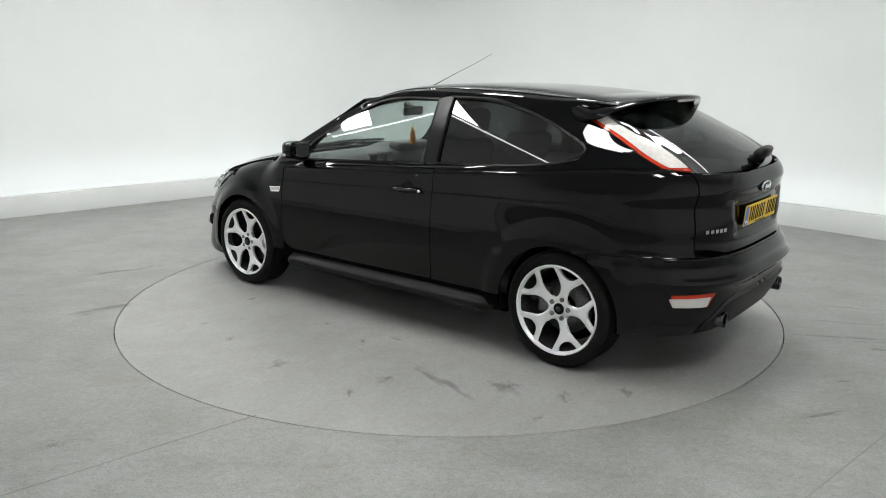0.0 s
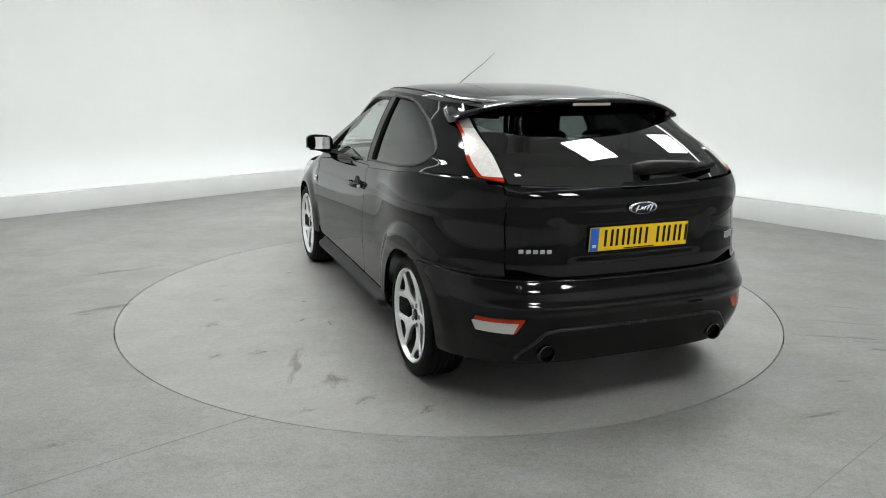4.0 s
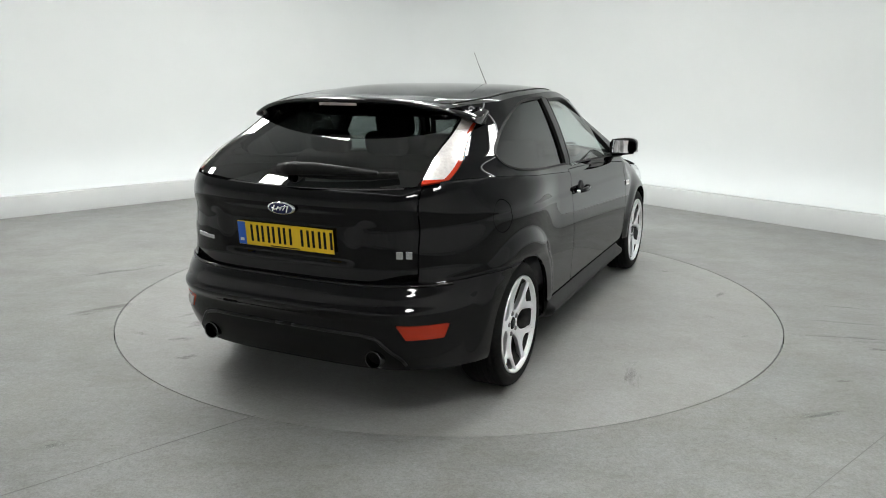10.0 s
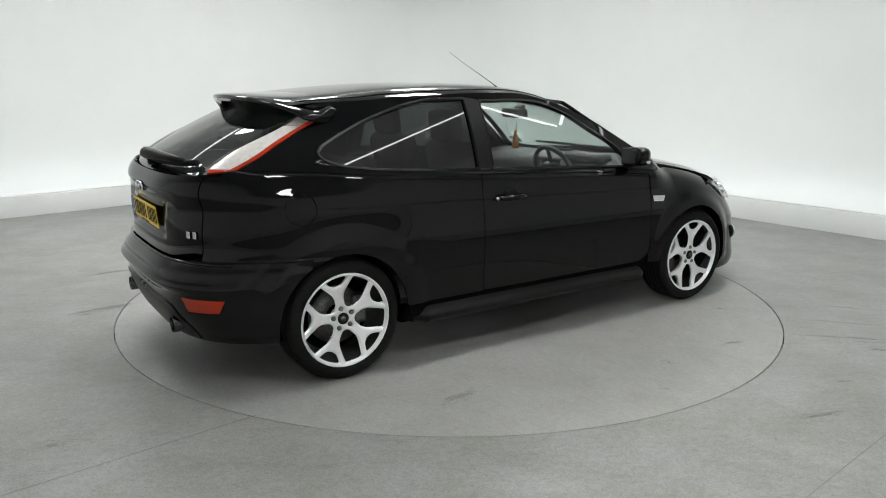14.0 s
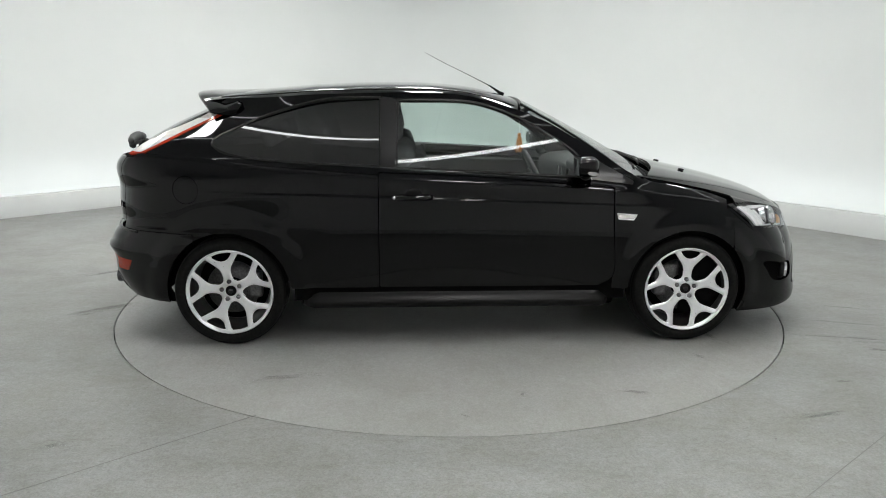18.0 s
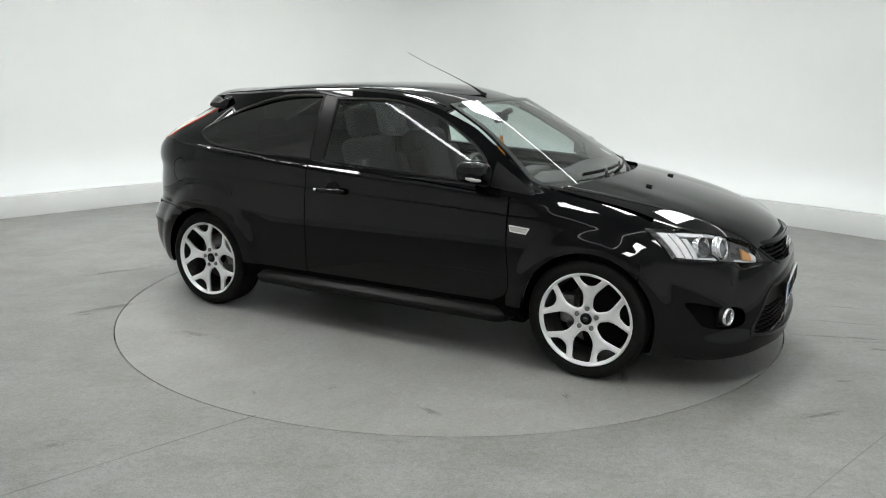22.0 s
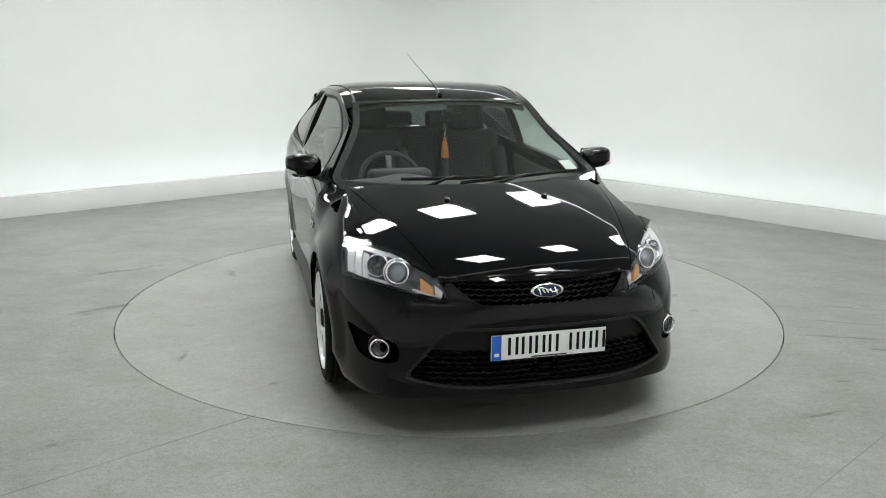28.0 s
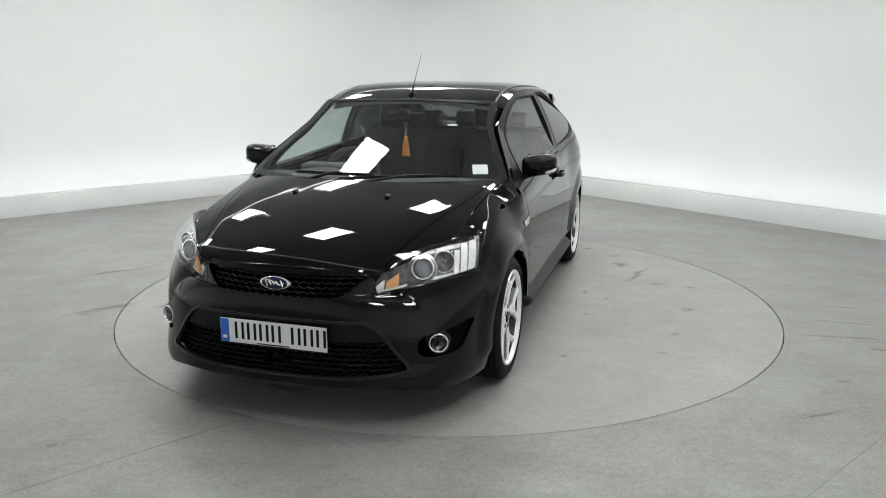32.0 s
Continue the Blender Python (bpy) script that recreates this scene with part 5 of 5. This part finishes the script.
def build_wipers(car):
    def on(x, y, d):
        return (x, y, float(top_z(np.array(x), np.array(y))) + d)
    for pts, arm in ((((0.42, 1.125), (0.25, 1.165), (0.1, 1.18), (-0.08, 1.175)), ((0.30, 1.23), (0.2, 1.19), (0.14, 1.175))),
                     (((0.12, 1.215), (-0.1, 1.195), (-0.32, 1.145), (-0.52, 1.075)), ((-0.02, 1.26), (-0.15, 1.215), (-0.26, 1.165)))):
        w = new("wiper")
        w.parent = car
        part("blade", tube("blade", [on(x, y, 0.006) for x, y in pts], 0.005, M_RUBBER, 8), w)
        part("bridge", tube("bridge", [on(x, y, 0.015) for x, y in pts], 0.006, M_TRIM, 8, [0.003, 0.006, 0.006, 0.003]), w)
        part("arm", tube("arm", [on(x, y, 0.020) for x, y in arm], 0.011, M_TRIM, 8, [0.012, 0.008, 0.006]), w)


def cushion(name, size, at, rot, material, soft=0.06):
    return box(name, size, at, material, min(soft, min(size) * 0.45), rot, 5)


def build_cabin(car):
    part("cabin_floor", box("cabin_floor", (1.5, 2.1, 0.04), (0, -0.1, 0.33), M_CABIN, 0.01), car)
    part("underbody", box("underbody", (1.46, 1.86, 0.10), (0, 0, 0.240), M_SHELL, 0.02), car)
    part("engine_bay", box("engine_bay", (1.08, 1.15, 0.42), (0, 1.45, 0.43), M_SHELL, 0.05), car)
    part("boot_floor", box("boot_floor", (1.06, 0.95, 0.40), (0, -1.47, 0.48), M_SHELL, 0.05), car)
    part("axle", box("axle", (1.3, 0.10, 0.08), (0, HUB_R, 0.30), M_SHELL, 0.02), car)
    part("parcel_shelf", box("parcel_shelf", (1.15, 0.62, 0.03), (0, -1.52, 1.01), M_CABIN, 0.01, (3, 0, 0)), car)
    part("headlining", panel("headlining", roof, grid(-0.62, 0.62, 0.05), grid(-1.3, 0.34, 0.05), lambda x, y, z: np.abs(x) - half_w(y, z) + 0.04, M_LINING, 0.02, -0.03), car, "pale grey headlining")
    # dashboard
    yy = [(1.22, 0.90), (1.08, 0.955), (0.95, 0.965), (0.83, 0.955), (0.76, 0.93), (0.74, 0.86), (0.78, 0.74), (0.80, 0.50)]
    vs, fs = [], []
    xs = grid(-0.72, 0.72, 0.06)
    for x in xs:
        hump = 0.035 * math.exp(-((x - 0.36) / 0.15) ** 2)
        for i, (y, z) in enumerate(yy):
            vs.append((x, y - 0.10 * x * x, z + (hump if 0 < i < 5 else 0)))
    n = len(yy)
    for i in range(len(xs) - 1):
        for j in range(n - 1):
            fs.append((i * n + j, (i + 1) * n + j, (i + 1) * n + j + 1, i * n + j + 1))
    dash = part("dashboard", mesh("dashboard", vs, fs, M_CABIN), car, "dark grey moulded dashboard")
    part("instrument_hood", cushion("instrument_hood", (0.36, 0.14, 0.07), (0.36, 0.79, 0.975), (0, 0, 0), M_CABIN, 0.03), dash)
    part("centre_console", box("centre_console", (0.26, 0.05, 0.30), (0, 0.745, 0.80), M_TRIM, 0.02, (-12, 0, 0)), dash)
    for k in (-0.055, 0.055):
        part("air_vent", revolve("air_vent", [(-0.735, 0.0), (-0.735, 0.030), (-0.74, 0.036)], M_STEEL, "y", 24, (k, 1.455, 0.90)), dash, "round silver air vent")
    sw = new("steering_wheel")
    sw.parent = car
    tagged(sw, "black leather steering wheel")
    sw.matrix_basis = pose(0.36, 0.50, 0.895, -66, 0, 0)
    ringp = [(0.185 * math.cos(radians(a)), 0.185 * math.sin(radians(a)), 0) for a in range(0, 361, 12)]
    part("rim", tube("rim", ringp, 0.016, M_CABIN, 10), sw)
    part("hub", cushion("hub", (0.15, 0.13, 0.05), (0, -0.01, -0.01), (0, 0, 0), M_CABIN, 0.02), sw)
    for a in (0, 180, 270):
        part("spoke", box("spoke", (0.13, 0.035, 0.014), (0.115 * math.cos(radians(a)), 0.115 * math.sin(radians(a)), -0.004), M_STEEL, 0.005, (0, 0, a)), sw)
    part("column", tube("column", [(0, 0, -0.02), (0, 0.0, -0.30)], 0.045, M_CABIN, 12), sw)
    # front seats
    for x in (0.36, -0.36):
        st = new("front_seat")
        st.parent = car
        tagged(st, "dark cloth sports seat")
        st.location = (x, -0.05, 0)
        part("cushion", cushion("cushion", (0.48, 0.50, 0.16), (0, 0.12, 0.52), (8, 0, 0), M_SEAT), st)
        part("backrest", cushion("backrest", (0.46, 0.15, 0.62), (0, -0.22, 0.84), (16, 0, 0), M_SEAT), st)
        for k in (-1, 1):
            part("bolster", cushion("bolster", (0.09, 0.17, 0.46), (k * 0.215, -0.16, 0.80), (16, 0, -k * 10), M_SEAT), st)
        part("headrest", cushion("headrest", (0.27, 0.10, 0.19), (0, -0.335, 1.235), (12, 0, 0), M_SEAT, 0.045), st)
        for k in (-0.06, 0.06):
            part("headrest_post", tube("headrest_post", [(k, -0.30, 1.08), (k, -0.325, 1.20)], 0.007, M_CHROME, 8), st)
    bench = new("rear_bench")
    bench.parent = car
    tagged(bench, "dark cloth rear bench seat")
    part("cushion", cushion("cushion", (1.22, 0.50, 0.18), (0, -0.72, 0.52), (6, 0, 0), M_SEAT), bench)
    part("backrest", cushion("backrest", (1.20, 0.15, 0.60), (0, -1.03, 0.82), (18, 0, 0), M_SEAT), bench)
    for x in (0.36, 0.0, -0.36):
        part("headrest", cushion("headrest", (0.25, 0.09, 0.13), (x, -1.13, 1.17), (14, 0, 0), M_SEAT, 0.04), bench)
    im = new("rear_view_mirror")
    im.parent = car
    tagged(im, "black interior mirror")
    part("housing", cushion("housing", (0.23, 0.035, 0.065), (0.0, 0.43, 1.27), (10, 0, 8), M_TRIM, 0.016), im)
    part("stem", tube("stem", [(0, 0.445, 1.280), (0, 0.47, 1.305)], 0.012, M_TRIM, 8), im)
    part("sensor_box", cushion("sensor_box", (0.06, 0.06, 0.035), (0, 0.475, 1.305), (26, 0, 0), M_TRIM, 0.012), im)
    part("permit", box("permit", (0.085, 0.0015, 0.085), (-0.606, 0.936, 1.026), M_PAPER, 0.0, (59, 0, 18)), car, "white and green paper permit behind the windscreen")
    part("permit_band", box("permit_band", (0.062, 0.0016, 0.034), (-0.6055, 0.9395, 1.024), M_GREEN, 0.0, (59, 0, 18)), car)


def build_antenna(car):
    an = new("antenna")
    an.parent = car
    tagged(an, "thin black roof antenna leaning back")
    z0 = float(top_z(np.array(0.007), np.array(0.308)))
    part("foot", tube("foot", [(0.007, 0.325, z0 - 0.004), (0.010, 0.300, z0 + 0.012), (0.022, 0.235, z0 + 0.055)], 0.014, M_TRIM, 10, [0.016, 0.010, 0.0045]), an)
    part("rod", tube("rod", [(0.022, 0.235, z0 + 0.055), (0.055, 0.07, z0 + 0.135), (0.082, -0.06, z0 + 0.195), (0.108, -0.188, 1.667)], 0.003, M_TRIM, 6, [0.0030, 0.0019, 0.0015, 0.0013]), an)


def build_freshener():
    fr = tagged(new("air_freshener"), "orange tassel air freshener hanging from the interior mirror", "air freshener")
    for k in (1, -1):
        part("cord", tube("cord", [(k * 0.004, 0, 0.0), (k * 0.007, 0, -0.07), (0.0, 0, -0.135)], 0.0016, M_PAPER, 6), fr, "pale cord")
    part("bead", revolve("bead", [(-0.128, 0.0), (-0.132, 0.010), (-0.142, 0.013), (-0.15, 0.008)], M_FRESH, "z", 20), fr)
    vs, fs = [], []
    for n in range(40):
        a = 2 * math.pi * n / 40
        for z, r in ((-0.148, 0.007), (-0.165, 0.015), (-0.20, 0.019), (-0.250, 0.023), (-0.249, 0.004)):
            q = r * (1 + 0.10 * (n % 2))
            vs.append((q * math.cos(a), q * math.sin(a), z - 0.003 * (n % 3)))
    for n in range(40):
        for k in range(4):
            fs.append((n * 5 + k, n * 5 + k + 1, (n + 1) % 40 * 5 + k + 1, (n + 1) % 40 * 5 + k))
    part("tassel", mesh("tassel", vs, fs, M_FRESH), fr, "orange tassel")
    return fr


def build_car():
    car = tagged(new("car"), "glossy black three-door hatchback standing on the turntable", "car")
    build_body(car)
    build_mirrors(car)
    build_wipers(car)
    build_cabin(car)
    build_antenna(car)
    build_wheel(car, HUB_F, True, -4, 0.772, 0.858)
    build_wheel(car, HUB_F, False, 15, 0.772, 0.858)
    build_wheel(car, HUB_R, True, 11, 0.752, 0.825)
    build_wheel(car, HUB_R, False, 17, 0.752, 0.825)
    return car


build_room()
build_lights()
build_lines()
TURN = build_turntable()
CAR = build_car()
FRESH = build_freshener()


def motions():
    """The turntable turns clockwise at a nearly even pace and carries the car, which stands a little off its middle."""
    off = pose(0.144, 0.019, 0)
    rows_t, rows_c = [], []
    for k in range(33):
        a = 51.309 - 7.5473 * k - 0.009678 * k ** 2 + 0.00011188 * k ** 3
        m = pose(0, 0, 0, 0, 0, a)
        rows_t.append((float(k), m))
        rows_c.append((float(k), m @ off))
    walk(TURN, rows_t)
    walk(CAR, rows_c)
    walk(FRESH, [(t, m @ pose(0.004, 0.44, 1.283)) for t, m in rows_c])


motions()
